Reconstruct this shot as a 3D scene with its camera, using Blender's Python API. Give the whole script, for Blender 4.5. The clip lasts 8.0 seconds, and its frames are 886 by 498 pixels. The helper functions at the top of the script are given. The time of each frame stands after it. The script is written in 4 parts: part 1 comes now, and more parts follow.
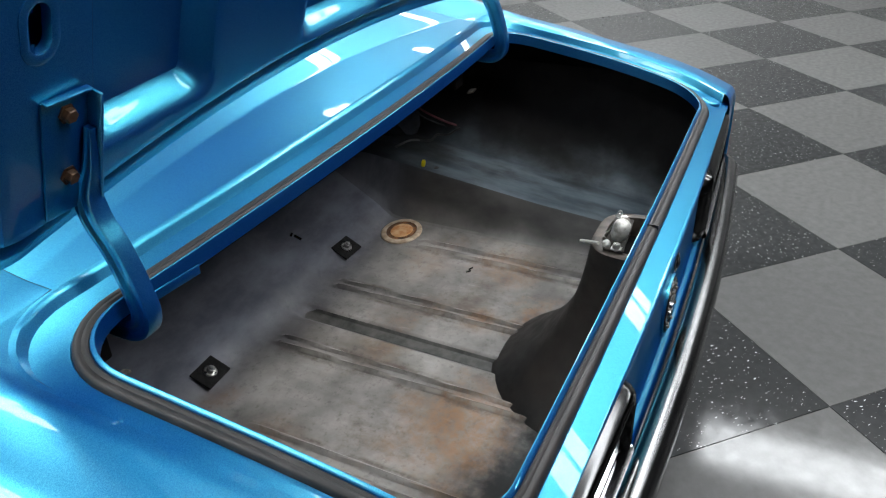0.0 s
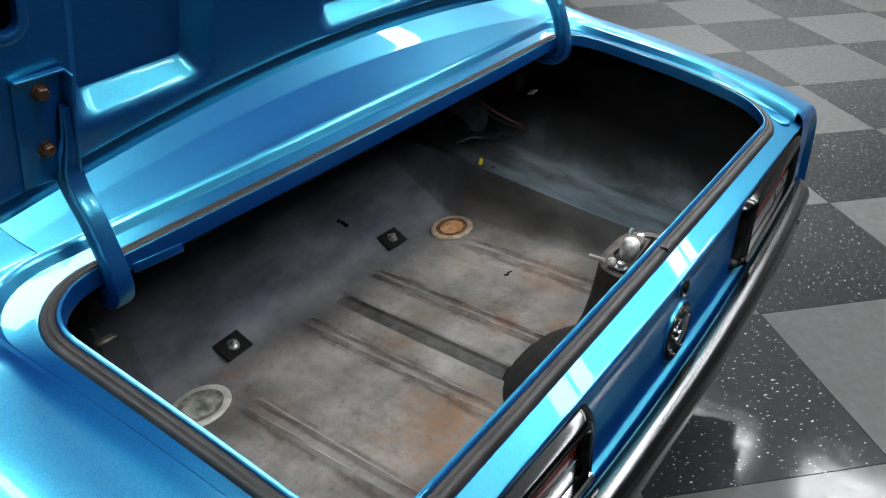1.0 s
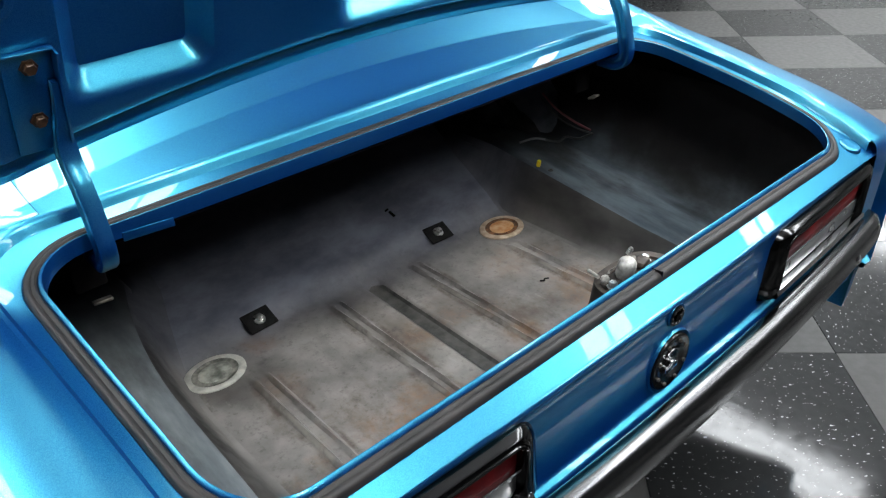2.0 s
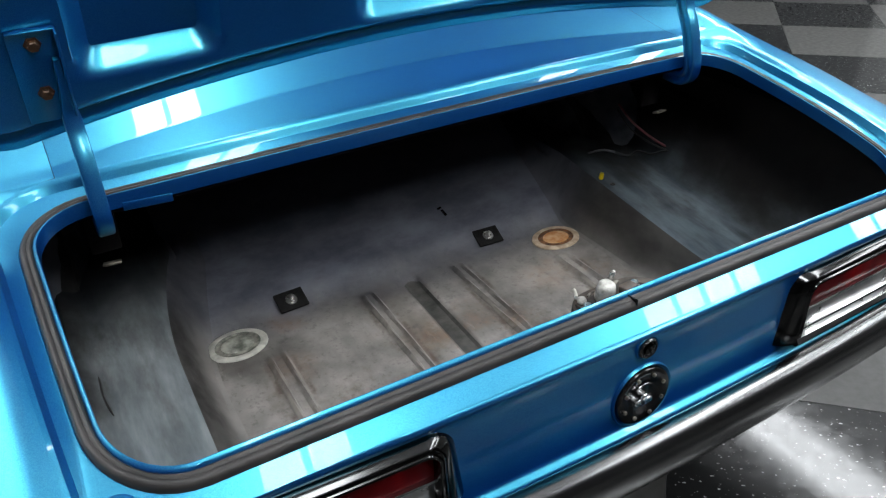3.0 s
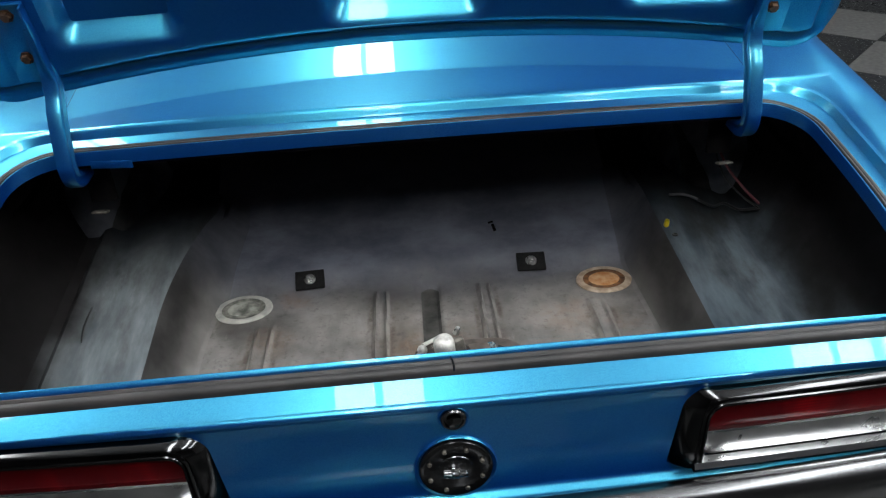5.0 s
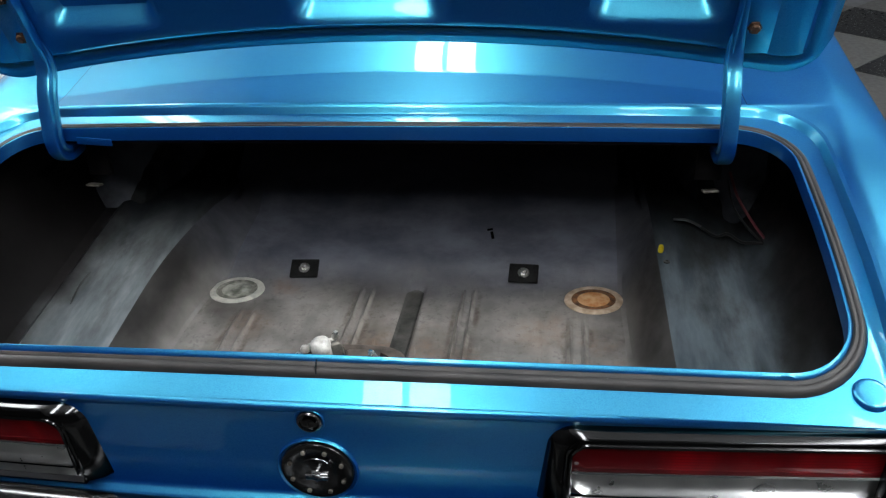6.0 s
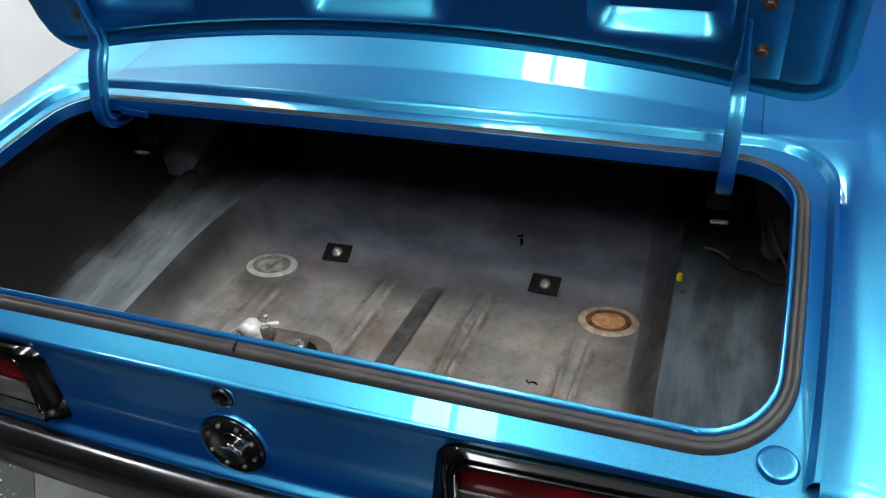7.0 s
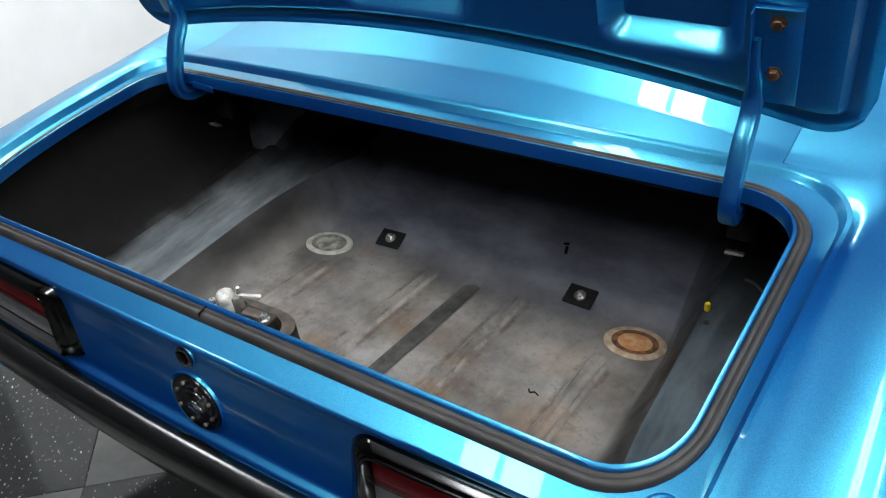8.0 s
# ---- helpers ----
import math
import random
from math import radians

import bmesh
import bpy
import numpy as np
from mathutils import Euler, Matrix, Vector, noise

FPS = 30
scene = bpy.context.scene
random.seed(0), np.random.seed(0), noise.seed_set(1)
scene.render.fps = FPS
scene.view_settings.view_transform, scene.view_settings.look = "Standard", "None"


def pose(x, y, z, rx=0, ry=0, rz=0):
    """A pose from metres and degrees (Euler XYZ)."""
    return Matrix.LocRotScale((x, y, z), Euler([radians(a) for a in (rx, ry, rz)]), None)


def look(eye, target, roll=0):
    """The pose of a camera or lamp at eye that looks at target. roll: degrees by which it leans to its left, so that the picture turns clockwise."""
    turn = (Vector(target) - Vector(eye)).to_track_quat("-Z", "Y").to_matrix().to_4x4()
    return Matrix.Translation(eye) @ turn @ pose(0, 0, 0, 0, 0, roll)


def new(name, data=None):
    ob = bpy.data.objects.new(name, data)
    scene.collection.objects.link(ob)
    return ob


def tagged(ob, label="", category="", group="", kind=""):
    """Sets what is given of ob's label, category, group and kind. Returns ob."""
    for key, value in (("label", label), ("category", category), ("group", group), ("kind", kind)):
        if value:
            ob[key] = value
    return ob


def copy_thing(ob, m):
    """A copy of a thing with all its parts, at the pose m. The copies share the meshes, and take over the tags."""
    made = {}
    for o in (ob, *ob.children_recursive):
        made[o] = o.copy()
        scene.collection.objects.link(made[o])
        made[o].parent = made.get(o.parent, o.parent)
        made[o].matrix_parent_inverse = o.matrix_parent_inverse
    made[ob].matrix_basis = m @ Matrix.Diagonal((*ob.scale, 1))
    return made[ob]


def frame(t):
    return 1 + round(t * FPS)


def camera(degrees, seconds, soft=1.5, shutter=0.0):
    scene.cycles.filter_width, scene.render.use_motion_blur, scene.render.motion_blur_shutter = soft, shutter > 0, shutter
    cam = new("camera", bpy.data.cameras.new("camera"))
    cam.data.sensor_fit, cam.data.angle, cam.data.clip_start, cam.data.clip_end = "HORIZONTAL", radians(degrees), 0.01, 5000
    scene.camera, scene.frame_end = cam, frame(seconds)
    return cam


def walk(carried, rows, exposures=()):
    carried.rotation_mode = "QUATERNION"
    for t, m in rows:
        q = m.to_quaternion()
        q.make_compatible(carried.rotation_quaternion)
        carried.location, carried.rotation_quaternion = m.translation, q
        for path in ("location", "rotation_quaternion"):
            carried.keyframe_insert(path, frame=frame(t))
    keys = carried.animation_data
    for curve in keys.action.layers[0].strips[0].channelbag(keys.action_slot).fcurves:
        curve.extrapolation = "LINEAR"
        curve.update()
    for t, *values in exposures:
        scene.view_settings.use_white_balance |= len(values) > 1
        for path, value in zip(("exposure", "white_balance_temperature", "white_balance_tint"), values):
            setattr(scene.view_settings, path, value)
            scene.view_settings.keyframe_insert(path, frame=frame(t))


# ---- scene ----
cam = camera(59.2, 8.0, soft=1.25)
PATH = [
    (0, (-1.156, -0.128, 1.404), (0.396, 0.615, 0.384), -1.7),
    (0.5, (-1.104, -0.217, 1.405), (0.371, 0.667, 0.382), -1.8),
    (1, (-1.038, -0.303, 1.407), (0.341, 0.718, 0.379), -1.7),
    (1.5, (-0.966, -0.384, 1.413), (0.304, 0.761, 0.376), -1.6),
    (3, (-0.657, -0.624, 1.406), (0.165, 0.882, 0.378), -2.3),
    (3.5, (-0.52, -0.679, 1.409), (0.114, 0.914, 0.379), -2.4),
    (4, (-0.37, -0.717, 1.409), (0.078, 0.94, 0.381), -2.6),
    (4.5, (-0.21, -0.739, 1.412), (0.064, 0.952, 0.38), -2.8),
    (6, (0.29, -0.717, 1.408), (0.052, 0.982, 0.38), -3.0),
    (6.5, (0.44, -0.682, 1.407), (0.024, 0.982, 0.379), -2.9),
    (7, (0.581, -0.641, 1.408), (-0.037, 0.96, 0.381), -2.9),
    (7.5, (0.713, -0.585, 1.408), (-0.097, 0.929, 0.381), -2.9),
    (8, (0.834, -0.518, 1.407), (-0.152, 0.888, 0.382), -3.1),
]
walk(cam, [(t, look(eye, target, roll)) for t, eye, target, roll in PATH])

# ---- world and light ----
world = bpy.data.worlds.new("showroom_air")
scene.world = world
world.use_nodes = True
world.node_tree.nodes["Background"].inputs[0].default_value = (0.75, 0.85, 1.0, 1)
world.node_tree.nodes["Background"].inputs[1].default_value = 0.02
scene.view_settings.exposure = 0.0
LAMP = 28.0      # radiance of the ceiling lights' diffusers
CEIL = 4.20      # the lights hang at HANG below it
HANG = 3.05


# ---- materials ----
class Mat:
    """A small node-graph helper round one Principled material."""

    def __init__(self, name, **values):
        self.m = bpy.data.materials.new(name)
        self.m.use_nodes = True
        self.t = self.m.node_tree
        self.b = self.t.nodes["Principled BSDF"]
        self.co = self.node("ShaderNodeTexCoord").outputs["Object"]
        for key, v in values.items():
            self.set(key.replace("_", " "), v)

    def node(self, kind, **props):
        n = self.t.nodes.new(kind)
        for key, v in props.items():
            setattr(n, key, v)
        return n

    def set(self, key, v):
        if isinstance(v, bpy.types.NodeSocket):
            self.t.links.new(v, self.b.inputs[key])
        else:
            self.b.inputs[key].default_value = (*v, 1) if isinstance(v, tuple) and len(v) == 3 else v
        return self

    def link(self, a, b):
        self.t.links.new(a, b)

    def noise(self, scale, detail=4.0, rough=0.55, co=None, stretch=None):
        n = self.node("ShaderNodeTexNoise")
        n.inputs["Scale"].default_value, n.inputs["Detail"].default_value, n.inputs["Roughness"].default_value = scale, detail, rough
        co = co or self.co
        if stretch:
            mp = self.node("ShaderNodeMapping")
            mp.inputs["Scale"].default_value = stretch
            self.link(co, mp.inputs[0])
            co = mp.outputs[0]
        self.link(co, n.inputs["Vector"])
        return n.outputs["Fac"]

    def voro(self, scale, feature="F1"):
        n = self.node("ShaderNodeTexVoronoi", feature=feature)
        n.inputs["Scale"].default_value = scale
        self.link(self.co, n.inputs["Vector"])
        return n

    def ramp(self, fac, a, b, lo=0.0, hi=1.0):
        """Maps fac from lo..hi (clamped, smooth) to the values or colours a..b."""
        n = self.node("ShaderNodeMapRange", interpolation_type="SMOOTHSTEP")
        n.inputs[1].default_value, n.inputs[2].default_value = lo, hi
        if isinstance(a, tuple):
            self.link(fac, n.inputs[0])
            return self.mix(n.outputs[0], a, b)
        n.inputs[3].default_value, n.inputs[4].default_value = a, b
        self.link(fac, n.inputs[0])
        return n.outputs[0]

    def mix(self, fac, a, b, blend="MIX"):
        n = self.node("ShaderNodeMix", data_type="RGBA", blend_type=blend)
        for sock, v in ((n.inputs[0], fac), (n.inputs[6], a), (n.inputs[7], b)):
            if isinstance(v, bpy.types.NodeSocket):
                self.link(v, sock)
            else:
                sock.default_value = (*v, 1) if isinstance(v, tuple) else v
        return n.outputs[2]

    def math(self, op, a, b=0.0):
        n = self.node("ShaderNodeMath", operation=op)
        for sock, v in zip(n.inputs, (a, b)):
            if isinstance(v, bpy.types.NodeSocket):
                self.link(v, sock)
            else:
                sock.default_value = v
        return n.outputs[0]

    def axis(self, k):
        n = self.node("ShaderNodeSeparateXYZ")
        self.link(self.co, n.inputs[0])
        return n.outputs[k]

    def blob(self, centre, radius, ragged=0.5):
        """A ragged round mask about a point."""
        n = self.node("ShaderNodeVectorMath", operation="DISTANCE")
        self.link(self.co, n.inputs[0])
        n.inputs[1].default_value = centre
        d = self.math("ADD", n.outputs["Value"], self.math("MULTIPLY", self.math("SUBTRACT", self.noise(11.0, 6.0, 0.65), 0.5), ragged * radius * 3))
        return self.ramp(d, 1.0, 0.0, radius * 0.25, radius)

    def bump(self, height, strength=0.3, dist=0.002):
        n = self.node("ShaderNodeBump")
        n.inputs["Strength"].default_value, n.inputs["Distance"].default_value = strength, dist
        self.link(height, n.inputs["Height"])
        self.set("Normal", n.outputs[0])
        return self


def paint_mat():
    """Deep blue pigment under a cyan-tinted flake layer, clear-coated."""
    m = Mat("blue_metallic_paint", Metallic=0.0, Roughness=0.6, Specular_IOR_Level=0.0, Coat_Weight=0.5, Coat_Roughness=0.02, Coat_IOR=1.45)
    m.set("Base Color", m.ramp(m.noise(5.0), (0.0, 0.014, 0.132), (0.0, 0.018, 0.152), 0.3, 0.7))
    flake = m.node("ShaderNodeBsdfPrincipled")
    fl = m.node("ShaderNodeSeparateColor")
    m.link(m.voro(2200.0).outputs["Color"], fl.inputs[0])
    m.link(m.ramp(fl.outputs[0], (0.045, 0.395, 0.54), (0.13, 0.69, 0.85)), flake.inputs["Base Color"])
    for key, v in (("Metallic", 1.0), ("Roughness", 0.355), ("Coat Weight", 0.5), ("Coat Roughness", 0.02), ("Coat IOR", 1.45)):
        flake.inputs[key].default_value = v
    both = m.node("ShaderNodeMixShader")
    both.inputs[0].default_value = 0.385
    m.link(m.b.outputs[0], both.inputs[1])
    m.link(flake.outputs[0], both.inputs[2])
    out = m.t.nodes["Material Output"]
    m.link(both.outputs[0], out.inputs[0])
    return m.m


def rubber_mat():
    m = Mat("black_rubber", Roughness=0.5, Specular_IOR_Level=0.32)
    n = m.noise(18.0, 3.0)
    m.set("Base Color", m.ramp(n, (0.011, 0.0098, 0.0095), (0.027, 0.023, 0.022), 0.3, 0.75))
    m.bump(m.noise(900.0, 2.0), 0.25, 0.0006)
    return m.m


def chrome_mat(name="chrome", tone=0.75, rough=0.08):
    m = Mat(name, Metallic=1.0)
    m.set("Base Color", m.ramp(m.noise(6.0), (tone * 0.95,) * 3, (tone, tone, tone * 1.02), 0.3, 0.7))
    m.set("Roughness", m.ramp(m.noise(4.0, 3.0), rough * 0.9, rough * 1.15, 0.3, 0.7))
    return m.m


def bare_floor_mat():
    """Worn grey primer with rust blooms; shade painted in by the tail, blue-black towards the axle hump."""
    m = Mat("worn_trunk_primer", Metallic=0.05, Specular_IOR_Level=0.28)
    grey = m.ramp(m.noise(5.0, 8.0, 0.6), (0.094, 0.087, 0.081), (0.305, 0.283, 0.263), 0.28, 0.72)
    streak = m.noise(9.0, 6.0, 0.6, stretch=(3.0, 0.5, 1.0))
    grey = m.mix(m.ramp(streak, 0.0, 0.5, 0.5, 0.8), grey, (0.12, 0.112, 0.105))
    rust = m.math("MULTIPLY", m.ramp(m.noise(4.2, 8.0, 0.65), 0.0, 1.0, 0.53, 0.72), m.ramp(m.axis(1), 1.0, 0.15, 0.35, 0.75))
    for centre, radius, k in (((-0.20, 0.30, 0.4), 0.18, 0.95), ((0.36, 0.42, 0.4), 0.12, 0.55), ((-0.33, 0.62, 0.4), 0.07, 0.25), ((0.30, 0.62, 0.4), 0.10, 0.35), ((-0.30, 0.77, 0.4), 0.05, 0.7), ((0.13, 0.40, 0.4), 0.06, 0.5)):
        rust = m.math("MAXIMUM", rust, m.math("MULTIPLY", m.blob(centre, radius), k))
    stain = m.math("MULTIPLY", m.ramp(m.noise(3.3, 7.0, 0.7, stretch=(1.3, 0.8, 1.0)), 0.0, 0.75, 0.50, 0.68), m.ramp(m.axis(1), 1.0, 0.25, 0.45, 0.80))
    grey = m.mix(stain, grey, (0.085, 0.060, 0.042))
    dark = m.ramp(m.noise(16.0, 8.0, 0.7), 0.0, 0.55, 0.56, 0.75)
    grey = m.mix(dark, grey, (0.055, 0.050, 0.046))
    grit = m.ramp(m.noise(75.0, 6.0, 0.7), 0.0, 0.45, 0.52, 0.70)
    grey = m.mix(grit, grey, (0.060, 0.053, 0.047))
    scuff = m.ramp(m.noise(38.0, 5.0, 0.7, stretch=(1.0, 0.25, 1.0)), 0.0, 0.30, 0.60, 0.74)
    grey = m.mix(scuff, grey, (0.40, 0.38, 0.35))
    rust = m.math("MULTIPLY", rust, m.ramp(m.noise(55.0, 5.0, 0.7), 0.35, 1.0, 0.35, 0.62))
    grey = m.mix(m.math("MULTIPLY", rust, 0.68), grey, (0.26, 0.125, 0.045))
    across = m.math("SUBTRACT", m.axis(0), m.math("MULTIPLY", m.math("SUBTRACT", m.axis(1), 0.45), RIB_DRIFT))
    for xc, width, _ in RIBS:
        half = 0.019 if abs(xc) > 0.3 else 0.015
        off = m.math("SUBTRACT", m.math("ABSOLUTE", m.math("SUBTRACT", across, xc)), half)
        rim = m.math("MULTIPLY", m.ramp(m.math("ABSOLUTE", m.math("SUBTRACT", off, 0.010)), 0.8, 0.0, 0.001, 0.010), m.ramp(m.noise(13.0, 6.0, 0.7), 0.0, 1.0, 0.42, 0.66))
        rim = m.math("MULTIPLY", rim, m.ramp(m.axis(1), 1.0, 0.0, 0.64 if half > 0.018 else 0.74, 0.67 if half > 0.018 else 0.77))
        grey = m.mix(rim, grey, (0.062, 0.042, 0.028))
        off = m.math("ABSOLUTE", off)
        worn = m.math("MULTIPLY", m.ramp(off, 0.55, 0.0, 0.001, 0.005), m.ramp(m.noise(22.0, 5.0), 0.0, 1.0, 0.40, 0.62))
        worn = m.math("MULTIPLY", worn, m.ramp(m.axis(1), 1.0, 0.0, 0.64 if half > 0.018 else 0.74, 0.67 if half > 0.018 else 0.77))
        grey = m.mix(worn, grey, (0.36, 0.33, 0.29))
    # shadow inside the tail wall and round the latch support, painted near black
    tail_shade = m.math("SUBTRACT", m.axis(1), m.math("MULTIPLY", m.math("SUBTRACT", m.noise(7.0, 8.0, 0.7), 0.5), 0.22))
    tail_shade = m.math("MAXIMUM", m.ramp(tail_shade, 0.97, 0.0, 0.17, 0.27), m.math("MULTIPLY", m.blob((0.08, 0.16, 0.395), 0.24, 0.35), 0.97))
    grey = m.mix(tail_shade, grey, (0.004, 0.004, 0.0045))
    # blue-grey, then near black, towards the front
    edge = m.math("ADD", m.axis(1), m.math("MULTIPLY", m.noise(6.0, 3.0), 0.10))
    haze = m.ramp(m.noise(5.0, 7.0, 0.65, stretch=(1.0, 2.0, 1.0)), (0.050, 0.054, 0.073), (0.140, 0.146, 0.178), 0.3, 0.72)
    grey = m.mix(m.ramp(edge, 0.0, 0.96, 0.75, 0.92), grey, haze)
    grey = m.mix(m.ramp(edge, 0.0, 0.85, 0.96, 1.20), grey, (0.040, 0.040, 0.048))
    m.set("Base Color", grey)
    m.set("Roughness", m.ramp(m.noise(14.0, 5.0), 0.38, 0.62, 0.3, 0.7))
    m.bump(m.noise(45.0, 6.0), 0.18, 0.002)
    return m.m


def shelf_mat():
    """Blue-grey shop primer, darker and bluer right, near black to the front and outboard."""
    m = Mat("blue_grey_primer", Metallic=0.1)
    streak = m.noise(7.0, 6.0, 0.6, stretch=(3.0, 0.6, 1.0))
    c = m.ramp(streak, (0.095, 0.110, 0.117), (0.250, 0.268, 0.274), 0.25, 0.75)
    blue = m.ramp(streak, (0.060, 0.078, 0.092), (0.175, 0.207, 0.230), 0.25, 0.75)
    c = m.mix(m.ramp(m.axis(0), 0.0, 1.0, -0.1, 0.1), c, blue)
    m.set("Specular IOR Level", 0.2)
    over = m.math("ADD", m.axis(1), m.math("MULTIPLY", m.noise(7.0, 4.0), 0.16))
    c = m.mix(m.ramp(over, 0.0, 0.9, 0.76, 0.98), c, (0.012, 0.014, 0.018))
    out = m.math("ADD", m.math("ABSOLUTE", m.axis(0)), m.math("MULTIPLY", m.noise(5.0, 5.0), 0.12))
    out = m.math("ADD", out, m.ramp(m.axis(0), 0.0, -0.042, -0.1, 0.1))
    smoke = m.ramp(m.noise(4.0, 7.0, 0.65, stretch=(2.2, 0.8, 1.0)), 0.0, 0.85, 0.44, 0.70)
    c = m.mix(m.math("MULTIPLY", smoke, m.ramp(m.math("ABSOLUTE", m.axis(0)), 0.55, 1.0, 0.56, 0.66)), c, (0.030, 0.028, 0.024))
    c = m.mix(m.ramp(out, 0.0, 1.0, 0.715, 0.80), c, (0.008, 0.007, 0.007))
    m.set("Base Color", c)
    m.set("Roughness", m.ramp(m.noise(18.0, 4.0), 0.5, 0.75, 0.3, 0.7))
    m.bump(m.noise(60.0, 5.0), 0.15, 0.0015)
    return m.m


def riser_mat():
    """The floor's primer with the step face's shade painted in unevenly, darker again to the front."""
    m = Mat("shaded_riser_primer", Metallic=0.05, Specular_IOR_Level=0.28)
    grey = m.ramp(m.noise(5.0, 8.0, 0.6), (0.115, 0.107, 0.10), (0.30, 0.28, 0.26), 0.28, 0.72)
    # dark tone stands in for the shade on the step face, growing outwards
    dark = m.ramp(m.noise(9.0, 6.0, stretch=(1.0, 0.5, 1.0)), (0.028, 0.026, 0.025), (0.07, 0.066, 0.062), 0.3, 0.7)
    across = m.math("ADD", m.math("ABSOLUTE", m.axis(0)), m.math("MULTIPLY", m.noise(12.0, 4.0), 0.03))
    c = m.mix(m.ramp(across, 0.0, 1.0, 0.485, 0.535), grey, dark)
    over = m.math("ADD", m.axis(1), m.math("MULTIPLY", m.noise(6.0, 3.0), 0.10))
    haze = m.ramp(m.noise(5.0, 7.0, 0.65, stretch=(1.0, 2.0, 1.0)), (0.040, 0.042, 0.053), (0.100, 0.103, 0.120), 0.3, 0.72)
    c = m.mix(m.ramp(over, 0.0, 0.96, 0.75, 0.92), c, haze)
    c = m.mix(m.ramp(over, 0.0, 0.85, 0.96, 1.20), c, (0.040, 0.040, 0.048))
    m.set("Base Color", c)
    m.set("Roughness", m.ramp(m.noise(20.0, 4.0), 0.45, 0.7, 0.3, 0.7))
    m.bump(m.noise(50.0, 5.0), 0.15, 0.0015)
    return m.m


def reflector_mat():
    """Bright reflector seen through a pebbled clear lens."""
    m = Mat("clear_lens_reflector", Metallic=1.0, Coat_Weight=0.4, Coat_Roughness=0.05)
    m.set("Base Color", m.ramp(m.noise(12.0, 2.0), (0.34, 0.34, 0.335), (0.50, 0.50, 0.49), 0.25, 0.75))
    m.set("Roughness", m.ramp(m.noise(30.0, 3.0), 0.26, 0.40, 0.3, 0.7))
    m.bump(m.noise(18.0, 1.0), 0.02, 0.002)
    return m.m


def plain_mat(name, lo, hi, rough=0.6, scale=12.0, metallic=0.0, bump=0.15):
    m = Mat(name, Metallic=metallic)
    m.set("Base Color", m.ramp(m.noise(scale, 6.0), lo, hi, 0.3, 0.7))
    m.set("Roughness", m.ramp(m.noise(scale * 3, 4.0), rough * 0.85, min(1.0, rough * 1.15), 0.3, 0.7))
    if bump:
        m.bump(m.noise(scale * 8, 4.0), bump, 0.001)
    return m.m


def tile_mat(name, lo, hi, speck, amount):
    """Vinyl composition tile: mottled, with short chips, waxed."""
    m = Mat(name, Specular_IOR_Level=0.12, Coat_Weight=0.62, Coat_Roughness=0.10)
    info = m.node("ShaderNodeObjectInfo").outputs["Random"]
    base = m.ramp(m.noise(26.0, 10.0, 0.7), lo, hi, 0.1, 0.9)
    tone = m.ramp(info, 0.88, 1.12)
    comb = m.node("ShaderNodeCombineXYZ")
    for s in comb.inputs:
        m.link(tone, s)
    base = m.mix(1.0, base, comb.outputs[0], "MULTIPLY")
    chip = m.noise(62.0, 3.0, 0.6, stretch=(1.0, 2.2, 1.0))
    base = m.mix(m.ramp(chip, 0.0, 1.0, amount, amount + 0.04), base, speck)
    m.set("Base Color", base)
    m.set("Roughness", m.ramp(m.noise(40.0, 6.0), 0.45, 0.6, 0.3, 0.7))
    m.set("Coat Roughness", m.ramp(m.noise(30.0, 5.0), 0.07, 0.13, 0.3, 0.7))
    m.bump(m.noise(12.0, 2.0), 0.015, 0.002)
    return m.m


def lens_mat(name, lo, hi, rough=0.08):
    """Moulded coloured plastic: deep colour, glossy skin, faint prism rows inside."""
    m = Mat(name, Roughness=0.6, Specular_IOR_Level=0.04, Coat_Weight=0.05, Coat_Roughness=rough)
    w = m.node("ShaderNodeTexWave", bands_direction="Z")
    w.inputs["Scale"].default_value = 60.0
    m.link(m.co, w.inputs[0])
    spot = m.noise(7.0, 3.0, stretch=(1.0, 1.0, 0.3))
    m.set("Base Color", m.mix(m.math("MULTIPLY", w.outputs["Fac"], 0.35), m.ramp(spot, lo, hi, 0.45, 0.75), lo))
    return m.m


# pressed ribs of the trunk floor: place, half width and height
RIBS = ((-0.36, 0.026, 0.011), (-0.107, 0.020, 0.010), (0.130, 0.020, 0.010), (0.374, 0.026, 0.011))
RIB_DRIFT = 0.03
CHANNEL_X = 0.004

PAINT = paint_mat()
RUBBER = rubber_mat()
CHROME = chrome_mat()
DARK_CHROME = chrome_mat("smoked_chrome", 0.05, 0.12)
BUMPER_CHROME = chrome_mat("bumper_chrome", 0.125, 0.22)
PRIMER = bare_floor_mat()
SHELF = shelf_mat()
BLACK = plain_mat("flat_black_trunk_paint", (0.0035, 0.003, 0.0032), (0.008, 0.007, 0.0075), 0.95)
# black made lighter in place of bounced light deep in the trunk
DEEP = plain_mat("bounce_lifted_black_paint", (0.020, 0.018, 0.022), (0.048, 0.043, 0.050), 0.9, 5.0)
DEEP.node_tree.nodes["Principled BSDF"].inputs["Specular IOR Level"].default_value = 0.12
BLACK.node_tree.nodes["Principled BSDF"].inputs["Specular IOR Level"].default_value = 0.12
LOCK_METAL = chrome_mat("dull_bronze_chrome", 0.16, 0.2)
GLOSS_BLACK = plain_mat("gloss_black", (0.003, 0.003, 0.003), (0.006, 0.006, 0.006), 0.18, bump=0.0)
GLOSS_BLACK.node_tree.nodes["Principled BSDF"].inputs["Specular IOR Level"].default_value = 0.3
